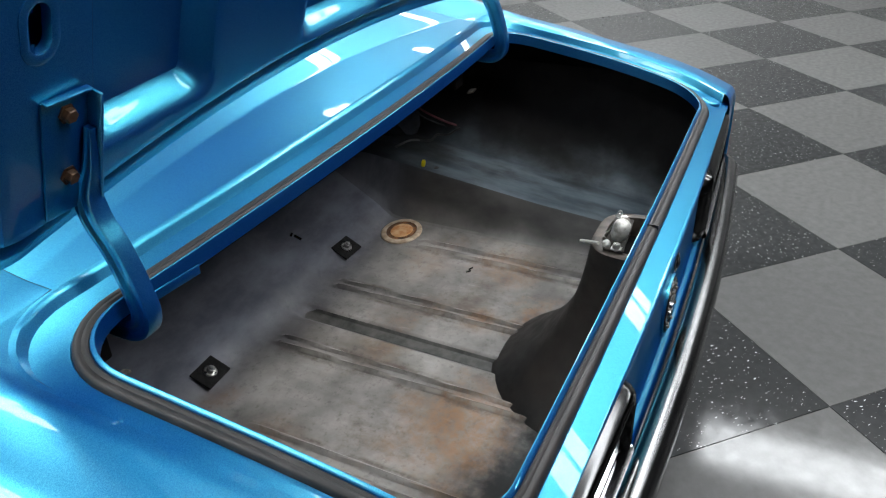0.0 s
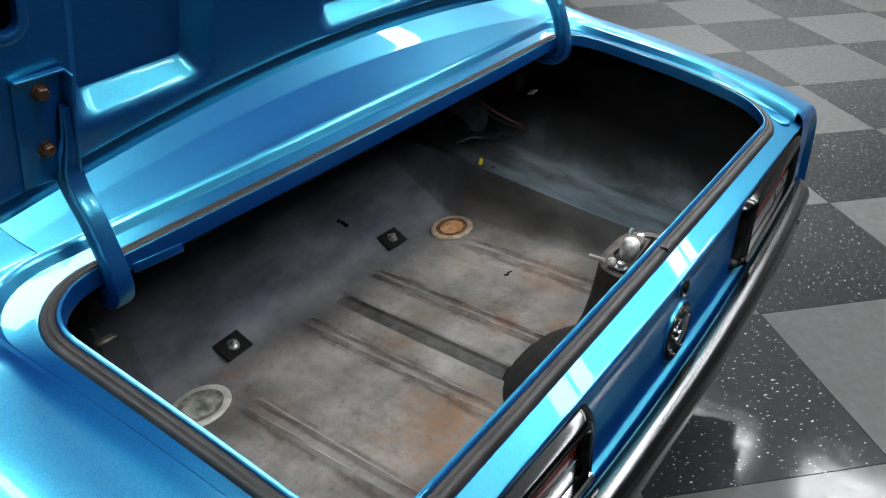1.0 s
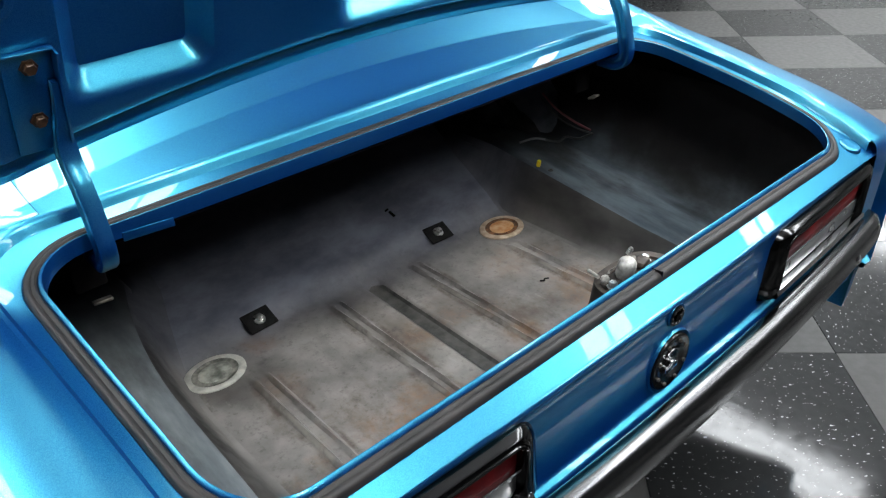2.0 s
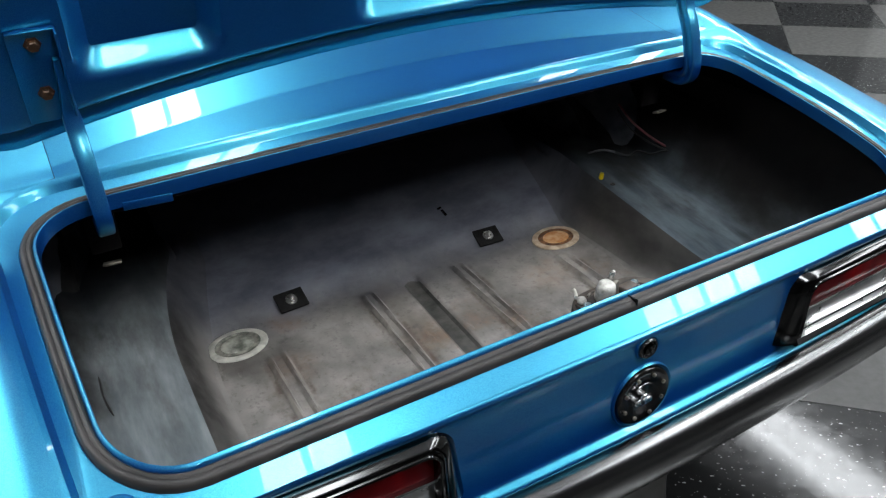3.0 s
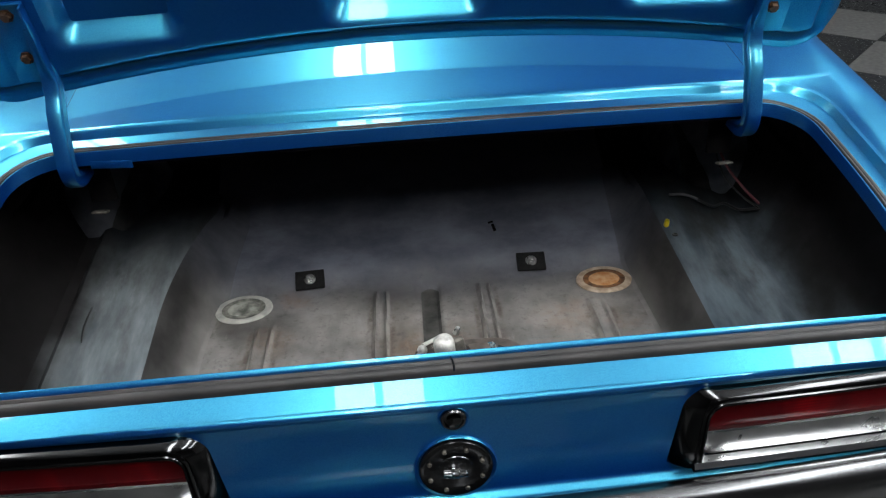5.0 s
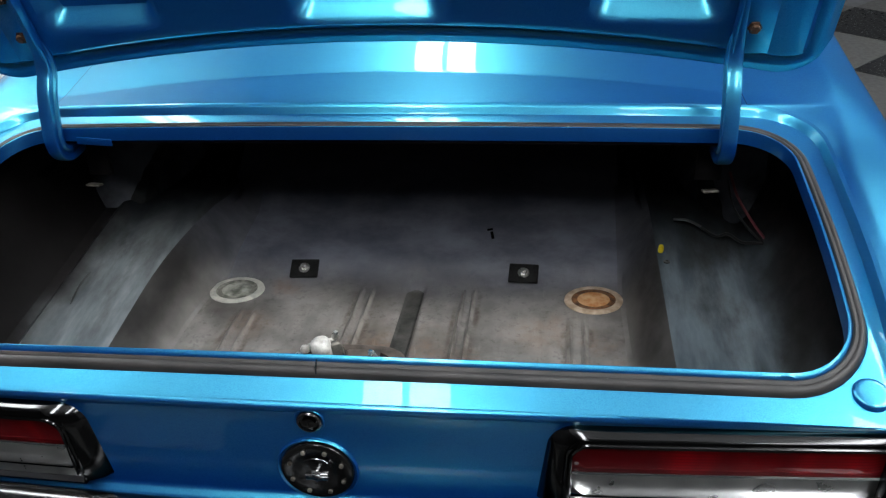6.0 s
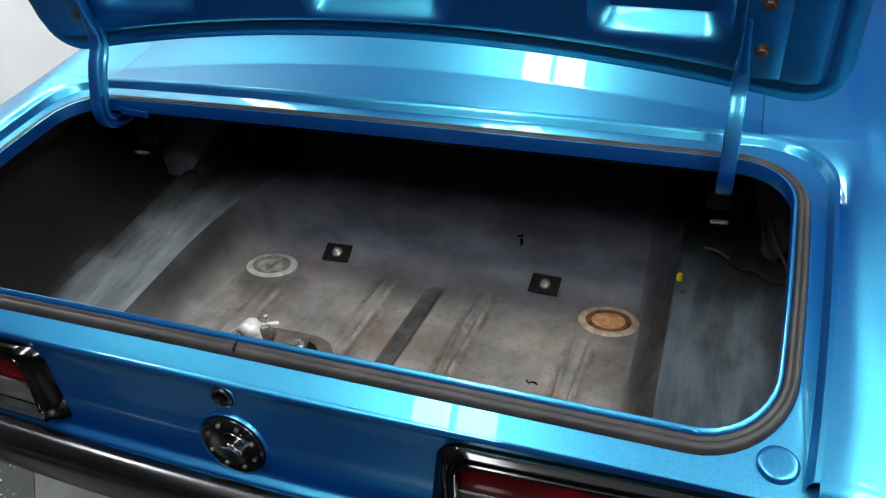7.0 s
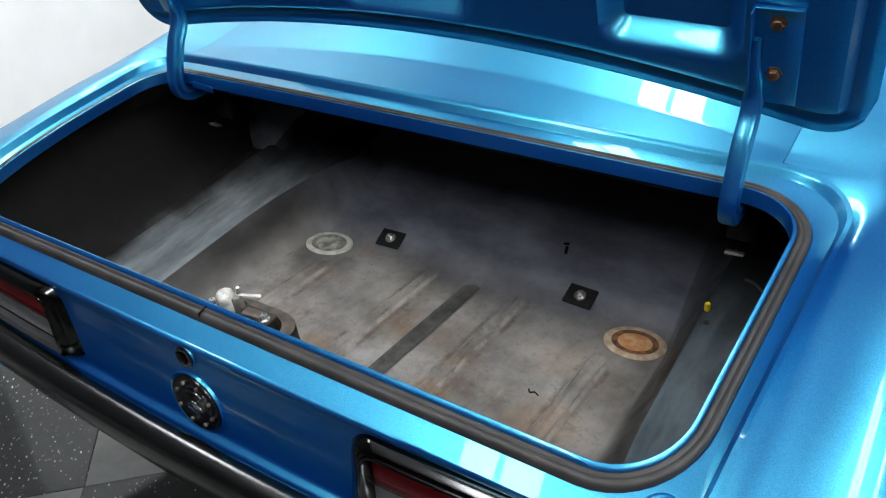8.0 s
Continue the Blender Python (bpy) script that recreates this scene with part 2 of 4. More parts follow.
CHANNEL = plain_mat("worn_black_paint", (0.020, 0.020, 0.018), (0.075, 0.071, 0.064), 0.65, 22.0)
WHEELHOUSE = plain_mat("smoky_primer", (0.016, 0.017, 0.021), (0.13, 0.136, 0.155), 0.8, 7.0)
WHEELHOUSE.node_tree.nodes["Principled BSDF"].inputs["Specular IOR Level"].default_value = 0.2
MOTTLED_BLACK = plain_mat("mottled_black_paint", (0.003, 0.003, 0.003), (0.05, 0.044, 0.043), 0.85, 4.5)
MOTTLED_BLACK.node_tree.nodes["Principled BSDF"].inputs["Specular IOR Level"].default_value = 0.15
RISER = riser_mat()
BROWN = plain_mat("grimy_brown_steel", (0.012, 0.010, 0.008), (0.04, 0.031, 0.025), 0.8, 20.0, 0.0)
PILLAR = plain_mat("oily_brown_black_steel", (0.005, 0.0042, 0.0038), (0.022, 0.016, 0.013), 0.7, 9.0, 0.0)
TAN_STEEL = plain_mat("stained_tan_steel", (0.022, 0.016, 0.013), (0.095, 0.073, 0.057), 0.6, 30.0, 0.1)
STEEL = plain_mat("zinc_steel", (0.45, 0.44, 0.42), (0.72, 0.71, 0.68), 0.3, 40.0, 0.9)
CAST = plain_mat("cast_aluminium", (0.22, 0.21, 0.19), (0.55, 0.53, 0.49), 0.45, 75.0, 0.2, 0.4)
GREASY = plain_mat("greasy_steel", (0.03, 0.026, 0.022), (0.22, 0.20, 0.17), 0.4, 60.0, 0.5)
RUST = plain_mat("rusty_steel", (0.42, 0.15, 0.03), (0.62, 0.40, 0.22), 0.7, 35.0, 0.1, 0.4)
PLUG_GREY = plain_mat("scuffed_galvanised_steel", (0.38, 0.37, 0.33), (0.62, 0.60, 0.53), 0.5, 40.0, 0.2, 0.3)
PLUG_TAN = plain_mat("tan_stained_steel", (0.34, 0.24, 0.16), (0.60, 0.48, 0.36), 0.55, 45.0, 0.2, 0.3)
PLUG_DIRT = plain_mat("grimy_zinc", (0.10, 0.10, 0.085), (0.32, 0.31, 0.26), 0.6, 50.0, 0.2, 0.3)
PLUG_WORN = plain_mat("worn_zinc", (0.10, 0.105, 0.085), (0.50, 0.49, 0.42), 0.55, 35.0, 0.2, 0.3)
PAD = plain_mat("matt_black_rubber", (0.006, 0.006, 0.006), (0.013, 0.012, 0.012), 0.85, 60.0)
PAD.node_tree.nodes["Principled BSDF"].inputs["Specular IOR Level"].default_value = 0.2
RUST_DARK = plain_mat("dark_rust", (0.05, 0.022, 0.010), (0.24, 0.10, 0.035), 0.75, 60.0, 0.1, 0.4)
BOLT_BROWN = plain_mat("oily_rust_bolt", (0.03, 0.014, 0.008), (0.10, 0.05, 0.025), 0.5, 80.0, 0.4)
RED_LENS = lens_mat("red_lens", (0.06, 0.0005, 0.002), (0.27, 0.0012, 0.004), 0.04)
CLEAR_LENS = reflector_mat()
YELLOW = plain_mat("yellow_plastic", (0.75, 0.55, 0.01), (0.85, 0.68, 0.02), 0.4)
WIRE_RED = plain_mat("red_wire", (0.12, 0.02, 0.03), (0.2, 0.05, 0.06), 0.5)
WIRE_GREY = plain_mat("grey_wire", (0.06, 0.06, 0.06), (0.13, 0.13, 0.13), 0.4)
WIRE_BLACK = plain_mat("black_wire", (0.01, 0.01, 0.01), (0.03, 0.03, 0.03), 0.4)
GLASS = Mat("tinted_glass", Base_Color=(0.02, 0.03, 0.03), Roughness=0.03).m
TYRE = plain_mat("tyre_rubber", (0.01, 0.01, 0.01), (0.022, 0.022, 0.022), 0.8)
WALL = plain_mat("white_wall_paint", (0.74, 0.74, 0.72), (0.80, 0.80, 0.78), 0.7, 3.0)
GREY_WALL = plain_mat("grey_wall_paint", (0.07, 0.07, 0.075), (0.10, 0.10, 0.105), 0.7, 3.0)
DARK_WALL = plain_mat("charcoal_wall_paint", (0.02, 0.02, 0.022), (0.035, 0.035, 0.037), 0.7, 3.0)
CEILING = plain_mat("grey_ceiling_paint", (0.145, 0.145, 0.148), (0.185, 0.185, 0.188), 0.8, 3.0)
TILE_LIGHT = tile_mat("grey_vinyl_tile", (0.062, 0.0615, 0.059), (0.096, 0.095, 0.092), (0.068, 0.0675, 0.065), 0.80)
TILE_DARK = tile_mat("black_vinyl_tile", (0.006, 0.0065, 0.007), (0.013, 0.0135, 0.014), (0.60, 0.61, 0.61), 0.650)
diffuser = Mat("lit_diffuser", Base_Color=(0.9, 0.9, 0.9))
diffuser.set("Emission Color", (0.93, 0.97, 1.0)).set("Emission Strength", LAMP)
DIFFUSER = diffuser.m


# ---- mesh helpers ----
def mesh_ob(name, verts, faces, material, parent=None, label="", smooth=True, solid=0.0, bevel=0.0):
    me = bpy.data.meshes.new(name)
    me.from_pydata([tuple(map(float, v)) for v in verts], [], faces)
    me.validate()
    if smooth:
        me.shade_smooth()
        me.set_sharp_from_angle(angle=radians(38))
    me.materials.append(material)
    ob = new(name, me)
    if parent:
        ob.parent = parent
    if label:
        tagged(ob, label)
    if solid:
        md = ob.modifiers.new("thickness", "SOLIDIFY")
        md.thickness, md.offset = solid, -1
    if bevel:
        md = ob.modifiers.new("bevel", "BEVEL")
        md.width, md.segments, md.limit_method = bevel, 2, "ANGLE"
    return ob


def sheet(rows, closed=False):
    """Verts and quads of a grid given as rows of points; closed joins each row's ends."""
    n, m = len(rows), len(rows[0])
    verts = [p for r in rows for p in r]
    faces = []
    for i in range(n - 1):
        for j in range(m if closed else m - 1):
            k = (j + 1) % m
            faces.append((i * m + j, i * m + k, (i + 1) * m + k, (i + 1) * m + j))
    return verts, faces


def grid(name, rows, material, parent=None, label="", closed=False, **kw):
    v, f = sheet(rows, closed)
    return mesh_ob(name, v, f, material, parent, label, **kw)


def part(name, bm, material, parent, label="", smooth=True):
    me = bpy.data.meshes.new(name)
    bm.to_mesh(me)
    bm.free()
    if smooth:
        me.shade_smooth()
        me.set_sharp_from_angle(angle=radians(38))
    me.materials.append(material)
    ob = new(name, me)
    ob.parent = parent
    if label:
        tagged(ob, label)
    return ob


def box_bm(size, m=Matrix(), bevel=0.0, seg=2):
    bm = bmesh.new()
    bmesh.ops.create_cube(bm, size=1.0, matrix=Matrix.Diagonal((*size, 1)))
    if bevel:
        bmesh.ops.bevel(bm, geom=bm.edges[:], offset=bevel, segments=seg, affect="EDGES", profile=0.5)
    bm.transform(m)
    return bm


def lathe_bm(profile, seg=32, m=Matrix(), sx=1.0, sy=1.0):
    """Profile of (radius, height) turned round z."""
    bm = bmesh.new()
    rings = []
    for r, h in profile:
        if r < 1e-6:
            rings.append([bm.verts.new((0, 0, h))])
        else:
            rings.append([bm.verts.new((sx * r * math.cos(2 * math.pi * k / seg), sy * r * math.sin(2 * math.pi * k / seg), h)) for k in range(seg)])
    for a, b in zip(rings, rings[1:]):
        for k in range(seg):
            l = (k + 1) % seg
            if len(a) == 1 and len(b) == 1:
                continue
            if len(a) == 1:
                bm.faces.new((a[0], b[l], b[k]))
            elif len(b) == 1:
                bm.faces.new((a[k], a[l], b[0]))
            else:
                bm.faces.new((a[k], a[l], b[l], b[k]))
    bmesh.ops.recalc_face_normals(bm, faces=bm.faces[:])
    bm.transform(m)
    return bm


def tube_bm(points, radius, seg=8, flat=1.0, square=2.0):
    """A round or flattened tube along points; square above 2 gives a strap with rounded edges."""

    def sq(c):
        return math.copysign(abs(c) ** (2.0 / square), c)

    bm = bmesh.new()
    pts = [Vector(p) for p in points]
    rings = []
    side = None
    for i, p in enumerate(pts):
        d = (pts[min(i + 1, len(pts) - 1)] - pts[max(i - 1, 0)]).normalized()
        ref = side if side is not None else (Vector((1, 0, 0)) if abs(d.x) < 0.9 else Vector((0, 0, 1)))
        a = (ref - d * ref.dot(d)).normalized()
        side = a
        b = d.cross(a)
        r = radius[i] if isinstance(radius, (list, tuple)) else radius
        rings.append([bm.verts.new(p + a * (r * sq(math.cos(2 * math.pi * k / seg))) + b * (r * flat * sq(math.sin(2 * math.pi * k / seg)))) for k in range(seg)])
    for a, b in zip(rings, rings[1:]):
        for k in range(seg):
            bm.faces.new((a[k], a[(k + 1) % seg], b[(k + 1) % seg], b[k]))
    bm.faces.new(rings[0][::-1])
    bm.faces.new(rings[-1])
    bmesh.ops.recalc_face_normals(bm, faces=bm.faces[:])
    return bm


def smooth_path(points, n=8):
    """Catmull-Rom through points."""
    P = [Vector(p) for p in points]
    P = [2 * P[0] - P[1]] + P + [2 * P[-1] - P[-2]]
    out = []
    for i in range(1, len(P) - 2):
        for k in range(n):
            t = k / n
            a, b, c, d = P[i - 1 : i + 3]
            out.append(0.5 * (2 * b + (c - a) * t + (2 * a - 5 * b + 4 * c - d) * t * t + (3 * b - a - 3 * c + d) * t ** 3))
    out.append(P[-2])
    return out


def sstep(a, b, x):
    t = min(1.0, max(0.0, (x - a) / (b - a)))
    return t * t * (3 - 2 * t)


# ---- the car's rear body: x across, y forward, z up; the lock stands at the origin of x and y ----
car = new("car")
tagged(car, "blue metallic vintage coupe, trunk lid raised, on checkered floor", "car")


def rim_z(x, y):
    """Height of the lip's plane over the plan before its bow: a hump along the sides, a sloping ledge at the rear."""
    u = (y - 0.29) / 0.25
    hump = 0.0167 * (1 - u * u) if u < 1 else -0.0334 * (u - 1)
    t = sstep(0.05, 0.5, y)
    z = 0.7606 + 0.279 * (max(y, 0.036) - 0.03) + max(hump, 0.0 if y < 0.1 else hump)
    return z - 0.48 * max(0.0, 0.036 - y) - (0.0189 + 0.0444 * t) * x * x


def bow(x, y):
    """The bow of the tail and of the deck's edge in plan."""
    t = sstep(0.05, 0.5, y)
    return y + (0.0158 + 0.1075 * t) * x * x


def rim_at(x, y):
    """The lip's plane over a true place."""
    q = y
    for _ in range(4):
        q = y - (bow(x, q) - q)
    return rim_z(x, q)


def rim_loop(w, yr, yf, r_rear, r_front, dz, taper=0.0225, belly=0.0019, dz_rear=None, na=10, ns=14):
    """A closed rounded loop round the opening, from the rear middle anticlockwise seen from above."""
    pts = []
    for k in range(ns):
        pts.append((k / ns * (w - r_rear), yr))
    for k in range(na):
        a = -math.pi / 2 + math.pi / 2 * k / na
        pts.append((w - r_rear + r_rear * math.cos(a), yr + r_rear + r_rear * math.sin(a)))
    for k in range(ns):
        pts.append((w, yr + r_rear + k / ns * (yf - r_front - yr - r_rear)))
    for k in range(na):
        a = math.pi / 2 * k / na
        pts.append((w - r_front + r_front * math.cos(a), yf - r_front + r_front * math.sin(a)))
    for k in range(ns):
        pts.append(((w - r_front) * (1 - k / ns), yf))
    pts += [(0.0, yf)] + [(-x, y) for x, y in pts[:0:-1]]
    out = []
    for x, y in pts:
        u = (y - 0.29) / 0.25
        x *= 1 + taper * u + belly * (1 - u * u)
        h = dz if dz_rear is None else dz_rear + (dz - dz_rear) * sstep(0.02, 0.12, y)
        out.append((x, bow(x, y), rim_z(x, y) + h))
    return out


STEP_H = 0.0164


def deck_edge(x):
    """Where the deck filler begins, over the gutter's front wall."""
    return bow(x, 0.5814) - 0.0017 * sstep(0.62, 0.65, abs(x))


def deck_fold(x):
    """The fold at which the deck filler turns up towards the rear window."""
    return 0.716 - 0.10 * min(x * x, 0.5)


def deck_z(x, y):
    """The outer skin beside and ahead of the opening: a flat ledge, then a fold up to the rear window."""
    d = y - deck_edge(x)
    if d <= 0:
        return rim_at(x, y) + STEP_H
    k = max(0.0, y - deck_fold(x))
    e = k * k / (k + 0.004)
    b = sstep(0.66, 0.80, abs(x))
    return rim_z(x, 0.5814) + STEP_H + (0.07 + 0.12 * b) * min(d, 0.5) + 0.17 * (1 - 0.9 * b) * min(e, 0.16) - 0.12 * min(e, 0.2) * min(x * x, 0.5)


NS, NA = 14, 10
lip = dict(w=0.696, yr=0.0548, yf=0.5202, r_rear=0.0855, r_front=0.0927)


def lip_loop(off, dz):
    return rim_loop(lip["w"] + off, lip["yr"] - off, lip["yf"] + off, lip["r_rear"] + off, lip["r_front"] + off, dz, 0.016, 0.0062)


REAR = dict(yr=0.003, r_rear=0.02, dz_rear=-0.004)
STEP_FOOT = rim_loop(0.7400, yf=0.5670, r_front=0.109, dz=0.001, **REAR)
STEP_ROUND = [rim_loop(w, 0.003, yf, 0.02, r, h) for w, yf, r, h in ((0.7425, 0.5695, 0.1115, 0.0050), (0.7450, 0.5722, 0.114, 0.0110), (0.7475, 0.5750, 0.1165, 0.0150))]
STEP_TOP = rim_loop(0.7535, 0.003, 0.5814, 0.02, 0.122, STEP_H)
rim = [lip_loop(-0.003, -0.020), lip_loop(-0.003, 0.0030), lip_loop(-0.0026, 0.0047), lip_loop(-0.0016, 0.0051), lip_loop(0.0004, 0.0042), lip_loop(0.0026, 0.0026), lip_loop(0.0032, 0.0008), lip_loop(0.0032, -0.008), lip_loop(0.0210, -0.006), lip_loop(0.0230, -0.004), lip_loop(0.0255, -0.004), STEP_FOOT]
grid("trunk_rim", rim, PAINT, car, closed=True)

# weatherstrip: two soft ribs outside the lip
strip = [lip_loop(o, d) for o, d in ((0.0035, -0.010), (0.0032, -0.001), (0.0042, 0.0016), (0.0068, 0.0034), (0.0098, 0.0030), (0.0110, 0.0022), (0.0123, 0.0028), (0.0152, 0.0034), (0.0186, 0.0022), (0.0208, -0.0010), (0.0218, -0.0060))]
grid("weatherstrip", strip, RUBBER, car, "ribbed black rubber trunk seal", closed=True)

# the step from the gutter up to the quarter panels and the deck filler
N = len(STEP_FOOT)
FIRST, LAST = NS + NA, N - NS - NA
grid("gutter_wall", [[r[i] for i in range(FIRST - 2, LAST + 3)] for r in (STEP_FOOT, *STEP_ROUND, STEP_TOP)], PAINT, car)

SEAM = 0.652
ARCH_Y, ARCH_R = 1.12, 0.355


def quarter_panel(s):
    """One quarter panel: from the gutter's edge over the crown and down the flank."""
    inner = []
    for x, y, z in STEP_TOP[FIRST - 1 : FIRST + NS + NA + 1]:
        if x > SEAM:
            inner.append((x, y))
    inner.append((SEAM, inner[-1][1] + 0.0008))
    inner += [(SEAM, y) for y in (0.645, 0.660, 0.668, 0.6735, 0.679, 0.69, 0.71, 0.74, 0.80, 0.88, 0.97, 1.06, 1.16, 1.28, 1.4, 1.55, 1.7, 1.9, 2.1)]
    rows = []
    for x0, y in inner:
        row = [(x0 + (0.80 - x0) * k / 6, y, 0) for k in range(7)]
        lift = -0.001 + 0.009 * sstep(0.25, 0.5, y)
        base, rise = deck_z(x0, y), deck_z(0.80, y) + lift - deck_z(x0, y)
        sail = 0.017 * sstep(0.50, 0.76, y)
        crown = 0.0035 * (1 - sstep(0.45, 0.65, y))
        row = [(x, y, base + rise * k / 6 * (2 - k / 6) + sail * k / 6 + crown * (sstep(0, 2, k) - 1.15 * sstep(2.5, 7, k))) for k, (x, y, _) in enumerate(row)]
        zt = row[-1][2]
        flare = 0.02 * sstep(0.3, 0.9, y)
        for x, d in ((0.815, 0.0022), (0.832, 0.0056), (0.850, 0.0102), (0.867, 0.0165), (0.882, 0.0255), (0.895, 0.037), (0.905, 0.052), (0.914, 0.078), (0.920, 0.115), (0.922, 0.175), (0.920, 0.25), (0.912, 0.34), (0.890, 0.44), (0.865, 0.50)):
            arch = ARCH_R * ARCH_R - (y - ARCH_Y) ** 2
            low = 0.33 + math.sqrt(arch) if arch > 0 else 0.0
            top = zt - d - sail * sstep(0.80, 0.885, x)
            row.append((x + flare * sstep(0.0, 0.1, d), y, max(top, min(low, zt - 0.1), 0.28)))
        rows.append(row)
    # the rounded rear tip
    tip = []
    for under, back, drop in ((-0.075, 0.016, 0.46), (-0.070, 0.019, 0.26), (-0.058, 0.021, 0.14), (-0.030, 0.0225, 0.085), (-0.004, 0.0225, 0.062), (0.010, 0.0222, 0.048), (0.0175, 0.0212, 0.034), (0.0195, 0.0197, 0.023), (0.0165, 0.0165, 0.0130), (0.0110, 0.0110, 0.0058), (0.0050, 0.0050, 0.0014)):
        tip.append([(x, y - back - (under - back) * sstep(0.80, 0.835, x), max(z - drop, 0.40)) for x, y, z in rows[0]])
    rows = tip + rows
    rows = [[(s * x, y, z) for x, y, z in (r if s > 0 else r[::-1])] for r in rows]
    return grid("quarter_panel", rows, PAINT, car)


for s in (1, -1):
    quarter_panel(s)

# deck filler between the seams
rows = []
for k in range(27):
    rows.append([])
    for x in np.linspace(-SEAM + 0.0012, SEAM - 0.0012, 41):
        a, b = deck_edge(x), deck_fold(x)
        y = a + (b - 0.003 - a) * k / 6 if k < 7 else b + 0.003 * (k - 7) if k < 11 else b + 0.009 + (1.63 - b - 0.009) * ((k - 10) / 16) ** 1.7
        rows[-1].append((x, y, deck_z(x, y)))
grid("deck_filler_panel", rows, PAINT, car)

# tail panel swept across the car
TAIL = [(0.0045, 0.7424), (0.0030, 0.7415), (0.0018, 0.7414), (-0.0010, 0.7402), (-0.0028, 0.7388), (-0.0038, 0.7368), (-0.0036, 0.7345), (-0.0022, 0.7315), (-0.0005, 0.7285), (0.001, 0.724), (0.002, 0.70),
        (0.002, 0.66), (0.002, 0.580), (0.001, 0.5755), (-0.002, 0.5722), (-0.008, 0.5700), (-0.012, 0.566), (-0.014, 0.55), (-0.01, 0.50), (0.03, 0.42)]
rows = []
for y, z in TAIL:
    g = sstep(0.64, 0.735, z)
    t = sstep(0.7424, 0.7375, z)
    row = [(x, y + (0.0158 + 0.0242 * t) * x * x, z - x * x * (0.0189 + 0.011 * t if z > 0.737 else 0.015 + 0.0149 * g)) for x in np.linspace(-0.80, 0.80, 61)]
    wrap = [(0.812, 0.006, -0.002), (0.822, 0.022, -0.006), (0.828, 0.060, -0.012), (0.830, 0.110, -0.02)]
    (_, ya, za), (_, yb, zb) = row[0], row[-1]
    rows.append([(-x, ya + f, za + d) for x, f, d in wrap[::-1]] + row + [(x, yb + f, zb + d) for x, f, d in wrap])
grid("tail_panel", rows, PAINT, car)

# filler between the tail panel, the gutter and the quarter panel's tip
for s in (1, -1):
    rows = [[(s * x, 0.0025 + 0.0158 * x * x + d, 0.7404 - 0.0189 * x * x + 0.44 * d) for x in np.linspace(0.69, 0.80, 8)][:: s] for d in (0.0, 0.01, 0.02, 0.034)]
    grid("corner_filler", rows, PAINT, car)

# pressed round stops and the lip laps in the rear corners
for s in (1, -1):
    m = pose(s * 0.695, 0.050, rim_at(0.695, 0.050) - 0.005, 14, s * 2, 0)
    part("lid_stop", lathe_bm([(0, 0.0052), (0.014, 0.0052), (0.0185, 0.0050), (0.0212, 0.0040), (0.0226, 0.0020), (0.0232, -0.0010), (0.0236, -0.008)], 32, m), PAINT, car)
    lap = [(s * (0.585 + 0.006 * k), bow(0.59, 0.0540), rim_z(0.59, 0.0548) + d) for k, d in ((0, 0.001), (1, 0.0028), (2, 0.0034), (3, 0.0026), (4, 0.0005))]
    part("lip_lap", tube_bm(lap, [0.0008, 0.0016, 0.0018, 0.0016, 0.0008], 8), PAINT, car)
# butt joint of the seal
part("seal_joint", box_bm((0.0020, 0.0185, 0.0105), pose(0.010, 0.0435, rim_z(0, 0.045) + 0.0005, 0, 0, 8), 0.0005), GLOSS_BLACK, car)
# turned tab of the front flange beside the hinge
part("flange_tab", box_bm((0.075, 0.003, 0.014), pose(-0.535, bow(0.535, 0.5172), rim_z(0.535, 0.52) - 0.022, 0, 0, -7), 0.001), PAINT, car)


# ---- trunk tub ----
FLOOR_Z = 0.395


def ramp_z(y):
    return FLOOR_Z + 0.60 * max(0.0, y - 0.785) * sstep(0.775, 0.85, y) if y < 1.2 else FLOOR_Z + 0.24


def rib(x, y, xc, half, y0, y1, h):
    """A rounded pressed rib along y, drifting a little outwards to the front."""
    d = abs(x - xc - RIB_DRIFT * (y - 0.45)) / half
    e = sstep(y0 - 0.012, y0 + 0.012, y) * (1 - sstep(y1 - 0.012, y1 + 0.012, y))
    return h * e * (1 - sstep(0.55, 1.0, d))


def floor_z(x, y):
    z = ramp_z(y)
    for xc, w, h in RIBS:
        z += rib(x, y, xc, w, 0.12, 0.665 if abs(xc) > 0.3 else 0.770, h) - rib(x, y, xc, w * 0.55, 0.12, 0.66 if abs(xc) > 0.3 else 0.765, h * 0.85)
    z -= rib(x, y, CHANNEL_X, 0.026, 0.10, 0.783, 0.009)
    return z


ys = list(np.linspace(0.04, 0.70, 34)) + list(np.linspace(0.715, 0.86, 16)) + list(np.linspace(0.88, 1.2, 10))
xs = np.linspace(-0.485, 0.485, 240)
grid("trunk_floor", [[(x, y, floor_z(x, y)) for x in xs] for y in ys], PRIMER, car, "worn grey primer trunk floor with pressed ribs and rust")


rows = []
for y in [0.09] + list(np.linspace(0.10, 0.74, 20)) + [0.755, 0.764, 0.771, 0.775, 0.778]:
    h = 0.0205 * math.sqrt(max(0.02, 1 - max(0.0, (y - 0.758) / 0.0205) ** 2))
    c = CHANNEL_X + RIB_DRIFT * (y - 0.45)
    rows.append([(c + h * k, y, floor_z(c + h * k, y) + 0.0012) for k in (-1, -0.7, -0.35, 0, 0.35, 0.7, 1)])
grid("floor_channel", rows, CHANNEL, car, "dark painted channel pressed in the floor")


def shelf_edge(y):
    return 0.485 + 0.13 * (y - 0.40)


